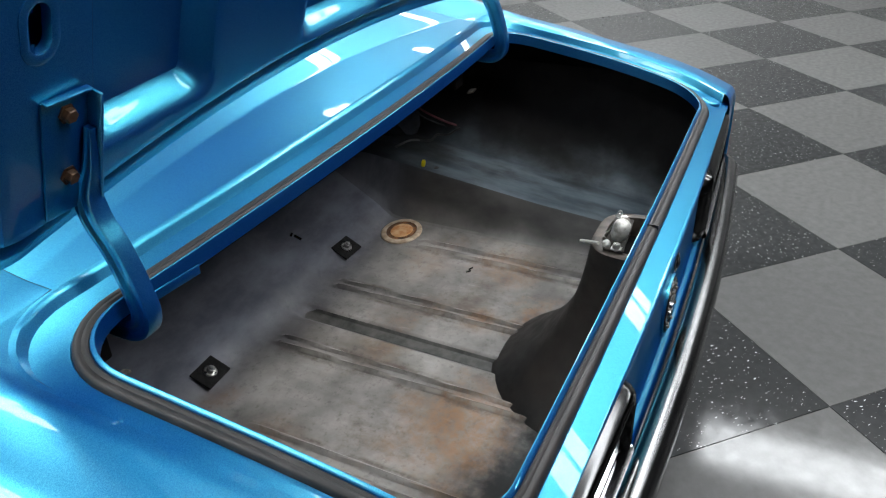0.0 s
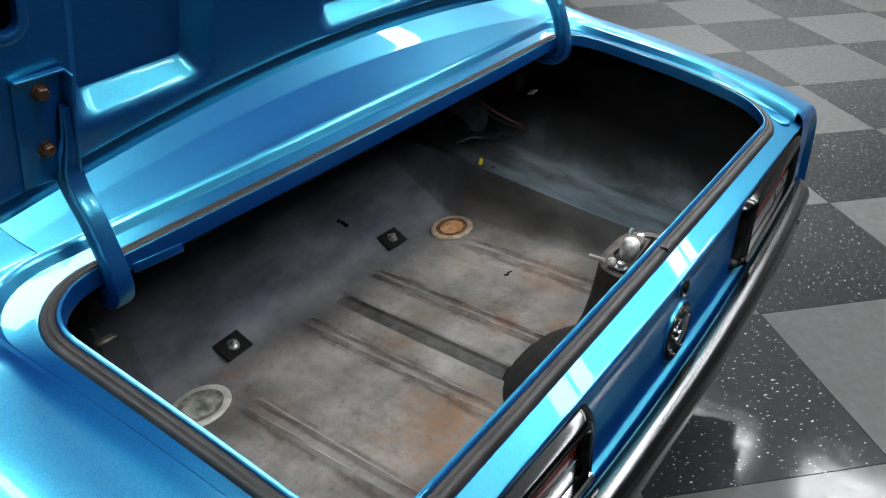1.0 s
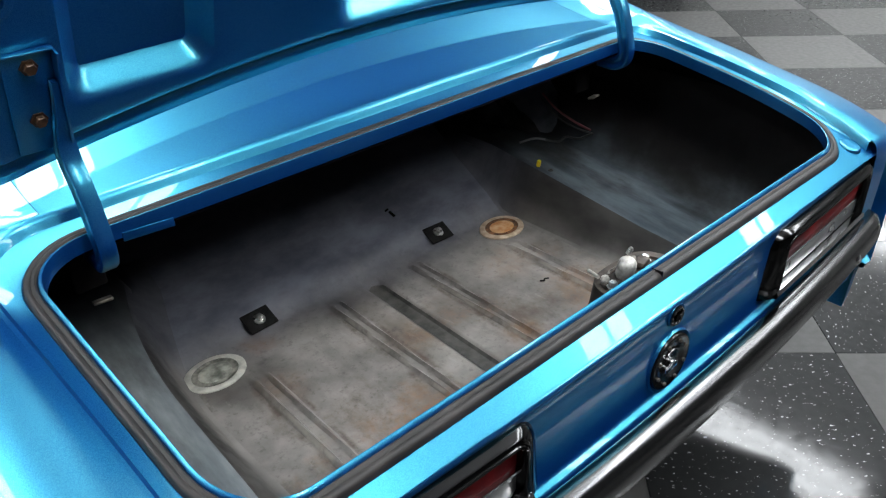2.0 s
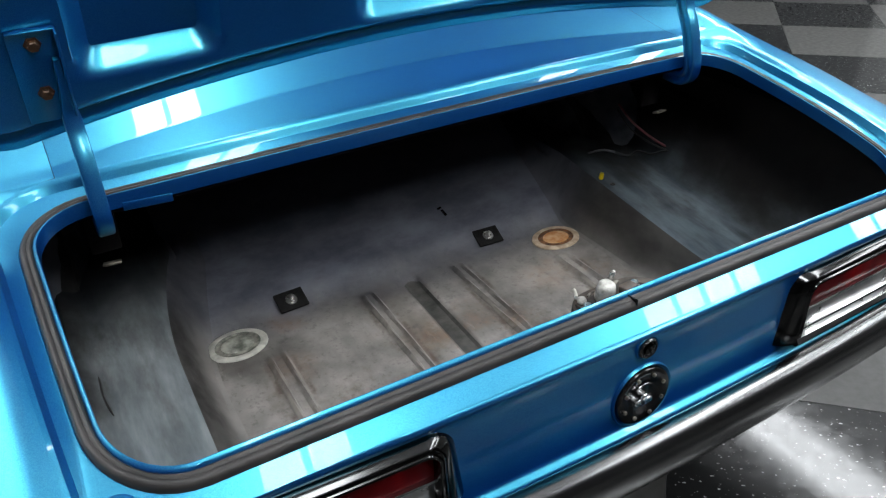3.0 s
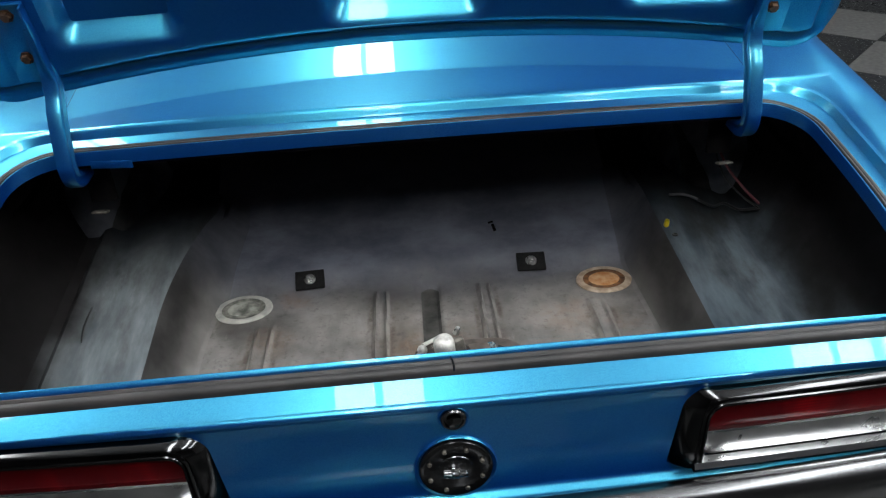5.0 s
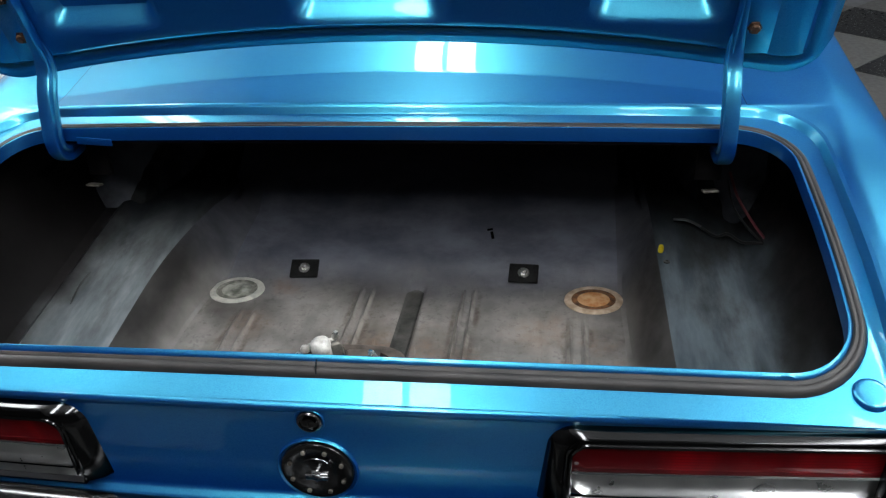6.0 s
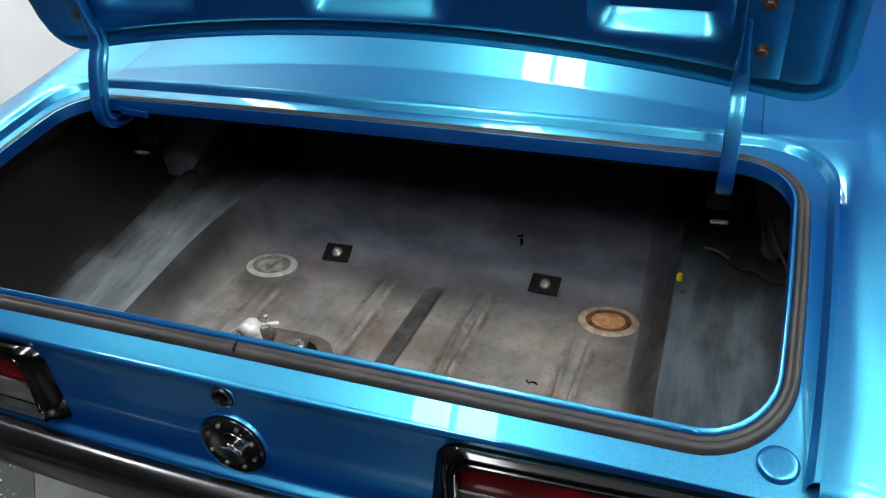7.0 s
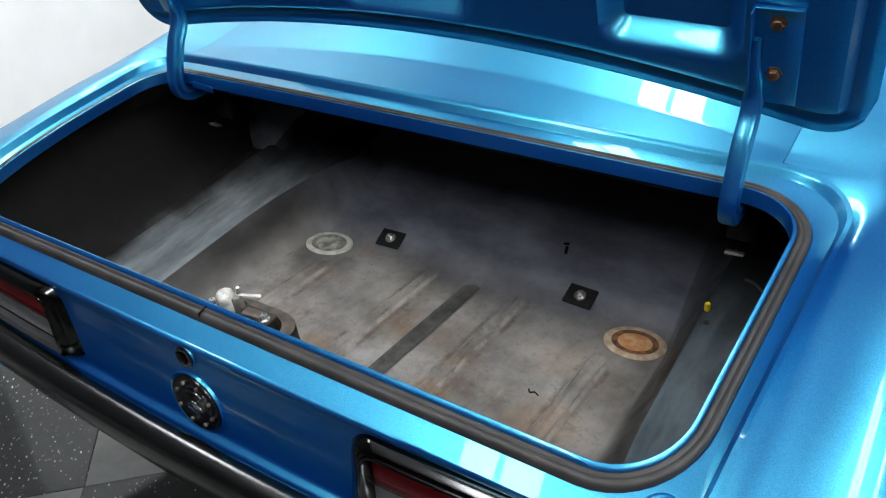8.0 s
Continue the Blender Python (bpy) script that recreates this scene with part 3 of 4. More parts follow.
def shelf_in(s, y):
    """How far the shelf's inner edge leans inboard towards the front."""
    return 0.5 * max(0.0, min(y, 0.95) - 0.58) ** 2 if s < 0 else -0.06 * max(0.0, 0.42 - y)


def side_shelf(s):
    rows, face = [], []
    for y in np.linspace(0.04, 1.2, 48):
        e = shelf_edge(min(y, 0.9))
        zf = min(floor_z(0.485, y), e - 0.01)
        d = shelf_in(s, y)
        face.append([(s * (x - d), y, z) for x, z in ((0.476, zf + 0.001), (0.486, zf + 0.004), (0.500, zf + (e - zf) * 0.22), (0.521, zf + (e - zf) * 0.60), (0.534, e - 0.022), (0.540, e - 0.012), (0.545, e - 0.006))][:: s])
        pts = [(0.545 - d, e - 0.006), (0.550 - d, e - 0.0025), (0.557 - d, e - 0.0005), (0.568 - d, e), (0.61, e + 0.002), (0.655, e - 0.002), (0.682, e + 0.003),
               (0.700, e + 0.014), (0.712, e + 0.018), (0.722, e + 0.012), (0.742, e + 0.02), (0.78, e + 0.09), (0.80, e + 0.16), (0.815, 0.70), (0.815, 0.76)]
        if s > 0:
            pts[6:11] = [(0.69, e - 0.003), (0.715, e - 0.004), (0.722, e - 0.002), (0.728, e + 0.001), (0.742, e + 0.02)]
        rows.append([(s * x, y, z) for x, z in (pts if s > 0 else pts[::-1])])
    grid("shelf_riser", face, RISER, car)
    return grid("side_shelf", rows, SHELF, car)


def wheelhouse(s):
    """Rounded inner wheel housing in the trunk's front corner."""
    rows = []
    for i in range(13):
        a = math.pi * i / 12
        row = []
        for k in range(9):
            b = math.pi / 2 * k / 8
            r = math.sin(b)
            row.append((s * (0.86 - 0.26 * math.cos(b)), 1.12 - 0.36 * r * math.cos(a), 0.42 + 0.33 * r * math.sin(a)))
        rows.append(row if s > 0 else row[::-1])
    return grid("wheelhouse", rows, WHEELHOUSE, car)


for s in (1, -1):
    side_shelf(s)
    wheelhouse(s)

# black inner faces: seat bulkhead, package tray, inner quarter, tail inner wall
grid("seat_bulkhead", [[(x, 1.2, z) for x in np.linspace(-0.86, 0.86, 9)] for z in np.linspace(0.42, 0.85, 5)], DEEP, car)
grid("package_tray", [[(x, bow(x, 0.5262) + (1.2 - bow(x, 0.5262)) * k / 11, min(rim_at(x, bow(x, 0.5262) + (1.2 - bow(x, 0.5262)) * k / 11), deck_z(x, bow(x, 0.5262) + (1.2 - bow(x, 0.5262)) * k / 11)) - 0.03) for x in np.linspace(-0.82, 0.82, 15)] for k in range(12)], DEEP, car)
# the left inner quarter is mottled and lighter than the right
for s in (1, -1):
    grid("inner_quarter", [[(s * x, y, z) for x, z in ((0.815, 0.55), (0.83, 0.70), (0.825, min(rim_at(0.82, y), deck_z(0.82, y)) - 0.025), (0.735, min(rim_at(0.735, y), deck_z(0.735, y)) - 0.012))] for y in np.linspace(0.03, 1.2, 20)], BLACK if s > 0 else MOTTLED_BLACK, car)
rows = []
for y, z in ((0.042, 0.752), (0.048, 0.742), (0.05, 0.70), (0.05, 0.55), (0.07, 0.46), (0.11, 0.41), (0.17, 0.3925)):
    rows.append([(x, y + 0.04 * x * x, z - 0.05 * x * x * sstep(0.66, 0.745, z)) for x in np.linspace(-0.82, 0.82, 33)])
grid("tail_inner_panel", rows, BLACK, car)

# latch support: a pressed steel pillar that spreads softly into the floor
def support_ring(t, inset=0.0, n=28):
    """Half ring from the tail wall round the pillar's front; t runs from the floor to the top."""
    foot = (1 - t) ** 3.0
    x0, x1, d = -0.045 - 0.13 * foot + inset, 0.122 + 0.20 * foot - inset, 0.098 + 0.045 * (1 - t) + 0.145 * foot - inset
    z = 0.388 + (0.726 - 0.388) * t
    ring = []
    for k in range(n + 1):
        a = math.pi * k / n
        c, w = math.cos(a), math.sin(a)
        k2 = 2.0 / (3.6 - 1.4 * foot)
        ring.append(((x0 + x1) / 2 - (x1 - x0) / 2 * math.copysign(abs(c) ** k2, c), 0.045 + d * w ** k2, z))
    return ring


support = grid("latch_support", [support_ring(t) for t in np.linspace(0, 1, 22)], PILLAR, car, "grimy dark brown sheet metal latch support")
outer, inner = support_ring(1.0), support_ring(1.0, 0.017)
deep = [(x, y, z - 0.035) for x, y, z in inner]
roll = [(x, y, z + 0.003) for x, y, z in support_ring(1.0, 0.005)]
grid("support_rim", [[(x, y, z) for x, y, z in outer], roll, [(x, y, z + 0.0025) for x, y, z in inner], deep], TAN_STEEL, support, "brown stained folded steel rim")
# black cap below the rim stands in for the hole's dark inside
mesh_ob("support_well", deep, [tuple(range(len(deep)))], BLACK, support)

# latch actuator on the support
latch = part("latch_actuator", lathe_bm([(0, 0.0), (0.011, 0.0), (0.0125, 0.004), (0.0145, 0.008), (0.0145, 0.028), (0.0135, 0.034), (0.0105, 0.0375), (0.006, 0.039), (0, 0.0395)], 28, pose(0.006, 0.099, 0.734, 14, -6, 0)), CAST, car, "cast aluminium latch motor with steel lever")
part("base_plate", box_bm((0.115, 0.034, 0.005), pose(0.022, 0.100, 0.7345, 0, 0, 4), 0.002), BROWN, latch)
part("bracket", box_bm((0.034, 0.020, 0.012), pose(0.052, 0.098, 0.742, 0, 8, 14), 0.005), TAN_STEEL, latch)
part("ear", box_bm((0.016, 0.012, 0.030), pose(0.024, 0.098, 0.750, 0, -8, 20), 0.004), GREASY, latch)
part("knob", lathe_bm([(0, 0.0), (0.005, 0.0), (0.0068, 0.003), (0.007, 0.007), (0.005, 0.011), (0, 0.0125)], 18, pose(-0.026, 0.108, 0.735, -20, 0, 0)), CAST, latch)
part("lever_pin", tube_bm([(-0.025, 0.124, 0.737), (-0.012, 0.142, 0.729), (0.000, 0.160, 0.721)], 0.0030, 8), PLUG_GREY, latch)
part("terminal", lathe_bm([(0, 0), (0.004, 0), (0.004, 0.010), (0.0025, 0.013), (0, 0.013)], 12, pose(0.020, 0.104, 0.768, 14, 20, 0)), STEEL, latch)
part("spring_clip", tube_bm(smooth_path([(-0.014, 0.112, 0.742), (0.000, 0.121, 0.738), (0.016, 0.118, 0.741), (0.030, 0.110, 0.745)], 5), 0.0016, 6), GREASY, latch)
for x, y in ((-0.030, 0.092), (0.068, 0.102)):
    part("bolt", lathe_bm([(0, 0.008), (0.006, 0.008), (0.007, 0.006), (0.007, 0), (0.010, 0), (0.010, -0.002)], 6, pose(x, y, 0.738)), STEEL, latch)


def drain_plug(x, y, rim_mat, groove_mat, core):
    """Oval pressed plug: flat pale rim, a dirty groove and a dished middle."""
    m = pose(x, y, FLOOR_Z + 0.0018, 1.0, 0, 4)
    ob = part("drain_plug", lathe_bm([(0.0655, -0.004), (0.0648, 0.0015), (0.063, 0.0028), (0.054, 0.0034), (0.049, 0.0030)], 48, m, 1.0, 0.80), rim_mat, car)
    part("groove", lathe_bm([(0.049, 0.0030), (0.045, 0.0008), (0.039, 0.001), (0.036, 0.0026)], 48, m, 1.0, 0.78), groove_mat, ob)
    part("dish", lathe_bm([(0.036, 0.0026), (0.033, 0.0036), (0.022, 0.0032), (0.010, 0.0042), (0, 0.0044)], 48, m, 1.0, 0.78), core, ob)
    return ob


tagged(drain_plug(-0.412, 0.748, PLUG_GREY, PLUG_DIRT, PLUG_WORN), "scuffed galvanised oval floor plug")
tagged(drain_plug(0.419, 0.745, PLUG_TAN, RUST_DARK, RUST), "oval floor plug with a rust-orange middle")

for x, turn in ((-0.264, 3), (0.261, -3)):
    y = 0.819
    slope = math.degrees(math.atan((ramp_z(y + 0.02) - ramp_z(y - 0.02)) / 0.04))
    m = pose(x, y, ramp_z(y) + 0.0085, slope * 0.72, 0, turn)
    pad = part("rubber_pad", box_bm((0.068, 0.050, 0.006), m, 0.002), PAD, car, "black rubber pad under a bolt")
    part("washer", lathe_bm([(0, 0.0055), (0.0125, 0.0055), (0.0135, 0.004), (0.0135, 0.003)], 24, m), STEEL, pad)
    part("nut", lathe_bm([(0.0085, 0.0055), (0.0085, 0.013), (0.0075, 0.014), (0, 0.014)], 6, m), STEEL, pad)
    part("stud", lathe_bm([(0.0048, 0.013), (0.0048, 0.017), (0.003, 0.019), (0, 0.019)], 12, m), STEEL, pad)

# a torn slot in the ramp, a shred of seam sealer on the floor and a grommet by the shelf's edge
part("slot", box_bm((0.007, 0.020, 0.004), pose(0.184, 0.905, ramp_z(0.905) + 0.001, 28, 0, 14), 0.001), GLOSS_BLACK, car)
part("slot_lip", box_bm((0.014, 0.005, 0.003), pose(0.178, 0.918, ramp_z(0.918) + 0.0015, 28, 0, 20), 0.001), GLOSS_BLACK, car)
part("sealer_shred", tube_bm(smooth_path([(0.298, 0.508, 0.3975), (0.305, 0.500, 0.3985), (0.312, 0.506, 0.3975), (0.322, 0.501, 0.3975)], 4), 0.0016, 6), GLOSS_BLACK, car)
part("grommet", lathe_bm([(0.007, 0.0), (0.006, 0.002), (0.004, 0.002), (0.003, 0.0005), (0, 0.0005)], 14, pose(0.561, 0.707, shelf_edge(0.707) + 0.0005)), CHANNEL, car)

# brackets under the deck in the front corners
for s in (1, -1):
    part("hinge_post", box_bm((0.05, 0.012, 0.12), pose(s * 0.607, 0.66, 0.80), 0.004), BLACK, car)
    part("post_foot", box_bm((0.030, 0.018, 0.005), pose(s * 0.607, 0.622, 0.735, -15, 0, s * 6), 0.0022), GREASY, car)

# wiring on the shelf beside the wheelhouse
part("wire_cap", lathe_bm([(0, 0), (0.0052, 0), (0.006, 0.003), (0.0056, 0.014), (0.0045, 0.017), (0, 0.017)], 16, pose(0.552, 0.742, shelf_edge(0.742), 12, 0, 0)), YELLOW, car, "small yellow plastic wire cap")
part("wire", tube_bm(smooth_path([(0.592, 0.845, 0.552), (0.615, 0.815, 0.566), (0.640, 0.795, 0.562)]), 0.003, 8), WIRE_GREY, car)
part("wire", tube_bm(smooth_path([(0.640, 0.795, 0.560), (0.668, 0.772, 0.553), (0.690, 0.765, 0.562), (0.715, 0.742, 0.556), (0.745, 0.728, 0.562), (0.768, 0.706, 0.566)]), 0.003, 8), WIRE_BLACK, car)
part("wire", tube_bm(smooth_path([(0.700, 0.862, 0.660), (0.713, 0.822, 0.622), (0.738, 0.770, 0.588), (0.762, 0.722, 0.566)]), 0.003, 8), WIRE_RED, car)
part("wire", tube_bm(smooth_path([(0.697, 0.862, 0.645), (0.704, 0.815, 0.606), (0.728, 0.765, 0.578), (0.757, 0.718, 0.563)]), 0.0022, 8), WIRE_BLACK, car)
# a split seam along the shelf's outer bead
part("split_seam", tube_bm(smooth_path([(-0.682, 0.628, 0.5190), (-0.684, 0.575, 0.5125), (-0.677, 0.525, 0.5050)], 5), [0.0008] + [0.0022] * 9 + [0.0010], 6, 0.5), WIRE_BLACK, car)


# ---- raised trunk lid ----
LID_C, LID_S = 0.949, 0.316


def lid_pt(u, v, w):
    """A point of the lid: u across, v up along it, w out of its inner face."""
    w = w + 0.05 * (u * u - 0.384)
    return (u, 0.57 - LID_S * v - LID_C * w, 1.085 + LID_C * v - LID_S * w)


LID_TOP, LID_W = 0.50, 0.757


def lid_front(u):
    return -0.081 - 0.118 * u * u


def pocket(u, v, u0, u1, v0, v1):
    e = sstep(u0, u0 + 0.036, u) * (1 - sstep(u1 - 0.036, u1, u)) * sstep(v0, v0 + 0.042, v) * (1 - sstep(v1 - 0.06, v1, v))
    return e


def lid_w(a, b, u, v):
    """Height of the inner panel; a and b are distances from the nearest side and from the front or rear edge."""
    d = min(a, b)
    w = -0.016 + 0.016 * sstep(0.030, 0.046, d) + 0.004 * sstep(0.006, 0.012, d) * (1 - sstep(0.022, 0.030, d))
    for u0, u1 in ((-0.585, -0.365), (-0.14, 0.14), (0.365, 0.585)):
        w -= 0.038 * pocket(u, v, u0, u1, -0.036, 0.40)
    return w


rows, back = [], []
for j in range(101):
    q = j / 100
    row, rb = [], []
    for i in range(141):
        p = -1 + 2 * i / 140
        u = LID_W * p
        corner = 0.085
        side = abs(u) - (LID_W - corner)
        cut = corner - math.sqrt(max(0.0, corner * corner - side * side)) if side > 0 else 0.0
        v0, v1 = lid_front(u) + cut, LID_TOP - cut * 0.7 - 0.02 * u * u
        v = v0 + (v1 - v0) * q
        near = LID_W - abs(u)
        row.append(lid_pt(u, v, lid_w(near, min(v - v0, v1 - v), u, v)))
        rb.append(lid_pt(u, v, -0.034 + 0.016 * (1 - sstep(0.0, 0.03, min(near, v - v0, v1 - v)))))
    rows.append(row)
    back.append(rb)
HOLE_U, HOLE_V = 0.652, 0.142
v, f = sheet(rows)


def clear_of_holes(q):
    u = sum(abs(v[k][0]) for k in q) / 4 - HOLE_U
    h = sum((v[k][2] - 1.085) / LID_C for k in q) / 4 - HOLE_V
    return (u / 0.014) ** 2 + (max(0.0, abs(h) - 0.012) / 0.014) ** 2 > 1


lid = mesh_ob("trunk_lid", v, [q for q in f if clear_of_holes(q)], PAINT, car, "raised blue trunk lid with pressed inner pockets")
for s in (1, -1):
    rings = []
    for r, w in ((0.026, -0.004), (0.025, 0.0006), (0.019, 0.002), (0.014, 0.0005), (0.0125, -0.004), (0.012, -0.010)):
        ring = []
        for k in range(28):
            a = 2 * math.pi * k / 28
            ring.append(lid_pt(s * HOLE_U + r * math.cos(a), HOLE_V + r * math.sin(a) + 0.012 * (1 if math.sin(a) > 0 else -1), w))
        rings.append(ring[::s])
    grid("hole_collar", rings, PAINT, lid, closed=True)
grid("outer_skin", [r[::-1] for r in back], PAINT, lid)
rim_i = [rows[0][i] for i in range(141)] + [rows[j][140] for j in range(1, 101)] + [rows[100][i] for i in range(139, -1, -1)] + [rows[j][0] for j in range(99, 0, -1)]
rim_b = [back[0][i] for i in range(141)] + [back[j][140] for j in range(1, 101)] + [back[100][i] for i in range(139, -1, -1)] + [back[j][0] for j in range(99, 0, -1)]
grid("lid_hem", [rim_i, rim_b], PAINT, lid, closed=True)


ARM = [(-0.0128, 0.0035), (-0.0118, 0.0058), (-0.0085, 0.0072), (0.0085, 0.0072), (0.0118, 0.0058), (0.0128, 0.0035), (0.0124, -0.002), (0.0092, -0.006), (0.0092, -0.011), (0.0126, -0.015), (0.0126, -0.020), (0.011, -0.0225),
       (-0.011, -0.0225), (-0.0126, -0.020), (-0.0126, -0.015), (-0.0092, -0.011), (-0.0092, -0.006), (-0.0124, -0.002)]


def strap_bm(pts, scale):
    """The hinge arm's grooved section swept along a path in a plane of constant x."""
    bm = bmesh.new()
    rings = []
    for i, p in enumerate(pts):
        d = (pts[min(i + 1, len(pts) - 1)] - pts[max(i - 1, 0)]).normalized()
        a = Vector((1, 0, 0))
        b = d.cross(a)
        rings.append([bm.verts.new(p + a * (u * scale[i]) + b * (w * scale[i])) for u, w in ARM])
    n = len(ARM)
    for q, r in zip(rings, rings[1:]):
        for k in range(n):
            bm.faces.new((q[k], q[(k + 1) % n], r[(k + 1) % n], r[k]))
    bm.faces.new(rings[0][::-1])
    bm.faces.new(rings[-1])
    bmesh.ops.recalc_face_normals(bm, faces=bm.faces[:])
    return bm


def hinge(s):
    """Strap hinge: bolted bracket on the lid, cranked arm down into the trunk."""
    br = box_bm((0.062, 0.150, 0.004), Matrix(), 0.0015)
    place = Matrix(((1, 0, 0, s * 0.628), (0, -LID_S, -LID_C, 0.57 - LID_S * -0.01 - LID_C * 0.004), (0, LID_C, -LID_S, 1.085 + LID_C * -0.01 - LID_S * 0.004), (0, 0, 0, 1)))
    br.transform(place)
    ob = part("hinge", br, PAINT, car)
    fl = box_bm((0.004, 0.165, 0.022), pose(-s * 0.030, -0.008, 0.010), 0.0015)
    fl.transform(place)
    part("flange", fl, PAINT, ob)
    tp = box_bm((0.060, 0.003, 0.010), pose(0, 0.0745, 0.004), 0.0012)
    tp.transform(place)
    part("top_lip", tp, PAINT, ob)
    for v in (0.044, -0.034):
        m = place @ pose(0, v + 0.009, 0.002)
        part("bolt", lathe_bm([(0.0115, 0), (0.0115, 0.002), (0.0085, 0.0022), (0.0085, 0.008), (0.007, 0.0095), (0, 0.0095)], 6, m), BOLT_BROWN, ob, "rusty brown hinge bolt")
    x = s * 0.605
    arm = [(x, 0.548, 1.10), (x, 0.562, 1.05), (x, 0.575, 1.015), (x, 0.572, 0.985), (x, 0.556, 0.955), (x, 0.545, 0.925), (x, 0.536, 0.89), (x, 0.532, 0.862), (x, 0.540, 0.838), (x, 0.565, 0.824), (x, 0.61, 0.825)]
    pts = smooth_path(arm, 6)
    part("arm", strap_bm(pts, [0.35 + 0.65 * sstep(0, 16, i) for i in range(len(pts))]), PAINT, ob)


for s in (1, -1):
    hinge(s)


# ---- tail lights ----
def tail_light(s):
    """Ribbed bright bezel round a red lens above a clear one."""
    x0, x1, z0, z1 = 0.312, 0.748, 0.588, 0.722

    def loop(ix, iz, out, r):
        pts = []
        a0, a1, b0, b1 = x0 + ix, x1 - ix, z0 + iz * 0.5, z1 - iz
        for cx, cz, a in ((a1 - r, b1 - r, 0), (a0 + r, b1 - r, 90), (a0 + 0.006, b0 + 0.006, 180), (a1 - 0.006, b0 + 0.006, 270)):
            rr = r if a < 180 else 0.006
            for k in range(8):
                t = radians(a + 90 * k / 7)
                pts.append((cx + rr * math.cos(t), cz + rr * math.sin(t)))
        out_pts = []
        n = len(pts)
        for i, (x, z) in enumerate(pts):
            xn, zn = pts[(i + 1) % n]
            steps = 12 if abs(xn - x) > 0.1 else 1
            for k in range(steps):
                xx, zz = x + (xn - x) * k / steps, z + (zn - z) * k / steps
                slant = 0.12 * (z1 - zz) * (1 - ix / 0.03) * (1 - sstep(x0, x0 + 0.12, xx))
                xx -= slant
                out_pts.append((s * xx, 0.04 * xx * xx + 0.002 - out, zz))
        return out_pts if s < 0 else out_pts[::-1]

    bezel = [loop(0.0, 0.0, 0.0, 0.034), loop(0.006, 0.002, 0.010, 0.033), loop(0.014, 0.004, 0.017, 0.031), loop(0.0185, 0.006, 0.0195, 0.029), loop(0.0195, 0.008, 0.018, 0.028), loop(0.0205, 0.010, 0.020, 0.027),
             loop(0.0225, 0.0125, 0.0212, 0.026), loop(0.0235, 0.0145, 0.0195, 0.025), loop(0.0245, 0.016, 0.0215, 0.024), loop(0.0265, 0.019, 0.0222, 0.022), loop(0.028, 0.021, 0.020, 0.020), loop(0.0285, 0.0215, 0.001, 0.02)]
    ob = grid("tail_light", bezel, DARK_CHROME, car, "tail light with red lens over clear reversing lens", closed=True)
    zc = 0.651
    a0, a1 = x0 + 0.027, x1 - 0.027

    def lens(name, lo, hi, out, mat):
        rows = []
        for t, o in ((0.0, 0.002), (0.02, out - 0.001), (0.10, out), (0.5, out + 0.001), (0.9, out), (0.98, out - 0.001), (1.0, 0.002)):
            z = lo + (hi - lo) * t
            row = []
            for k in range(23):
                q = k / 22
                x = a0 + (a1 - a0) * q
                oo = o if 0 < k < 22 else 0.002
                row.append((s * x, 0.04 * x * x + 0.002 - oo, z))
            rows.append(row if s > 0 else row[::-1])
        return grid(name, rows, mat, ob)

    lens("red_lens", zc, z1 - 0.021, 0.006, RED_LENS)
    lens("clear_lens", z0 + 0.016, zc - 0.004, 0.009, CLEAR_LENS)
    row = [[(s * x, 0.04 * x * x + 0.002 - o, z) for x in np.linspace(a0, a1, 23)] for o, z in ((0.002, zc - 0.005), (0.0115, zc - 0.004), (0.0115, zc + 0.0005), (0.002, zc + 0.001))]
    grid("divider", row, CHROME, ob)
    row = [[(s * x, 0.04 * x * x + 0.002 - o, z) for x in np.linspace(a0 - 0.012, a1 + 0.012, 23)] for o, z in ((0.0, z0 - 0.001), (0.023, z0 + 0.001), (0.026, z0 + 0.008), (0.022, z0 + 0.016), (0.01, z0 + 0.0165))]
    grid("chrome_strip", row, CHROME, ob)


for s in (1, -1):
    tail_light(s)

# ---- fuel cap and lock on the tail panel ----
face = pose(0, 0, 0, 90, 0, 0)
cap = part("fuel_cap", lathe_bm([(0.0500, 0.0), (0.0500, 0.004), (0.0486, 0.0065), (0.046, 0.0075), (0.043, 0.007), (0.032, 0.007), (0.030, 0.0055), (0, 0.0055)], 48, pose(0.005, 0.002, 0.6255) @ face), GLOSS_BLACK, car, "round gloss black fuel cap with eight bolts")
part("collar", lathe_bm([(0.0560, 0.0), (0.0553, 0.0040), (0.0545, 0.0048), (0.0535, 0.0043), (0.0505, 0.0012), (0.0490, 0.001)], 48, pose(0.005, 0.002, 0.6255) @ face), PAINT, cap)
for k in range(8):
    a = math.pi * (k + 0.5) / 4
    part("bolt", lathe_bm([(0.0032, 0.0), (0.0032, 0.003), (0.0022, 0.004), (0, 0.004)], 10, pose(0.005 + 0.0378 * math.cos(a), -0.0045, 0.6255 + 0.0378 * math.sin(a)) @ face), GREASY, cap)
emblem = part("emblem", box_bm((0.032, 0.011, 0.004), pose(0.004, -0.005, 0.6175) @ face, 0.0015), CHROME, cap, "plain bright emblem")
part("emblem_bar", box_bm((0.012, 0.020, 0.005), pose(0.004, -0.005, 0.6205) @ face, 0.0015), CHROME, emblem)
bm = tube_bm([(0.005 + 0.023 * math.cos(radians(a)), -0.004, 0.6255 + 0.023 * math.sin(radians(a))) for a in range(45, 136, 10)], 0.0012, 6)
part("arc_line", bm, LOCK_METAL, cap)
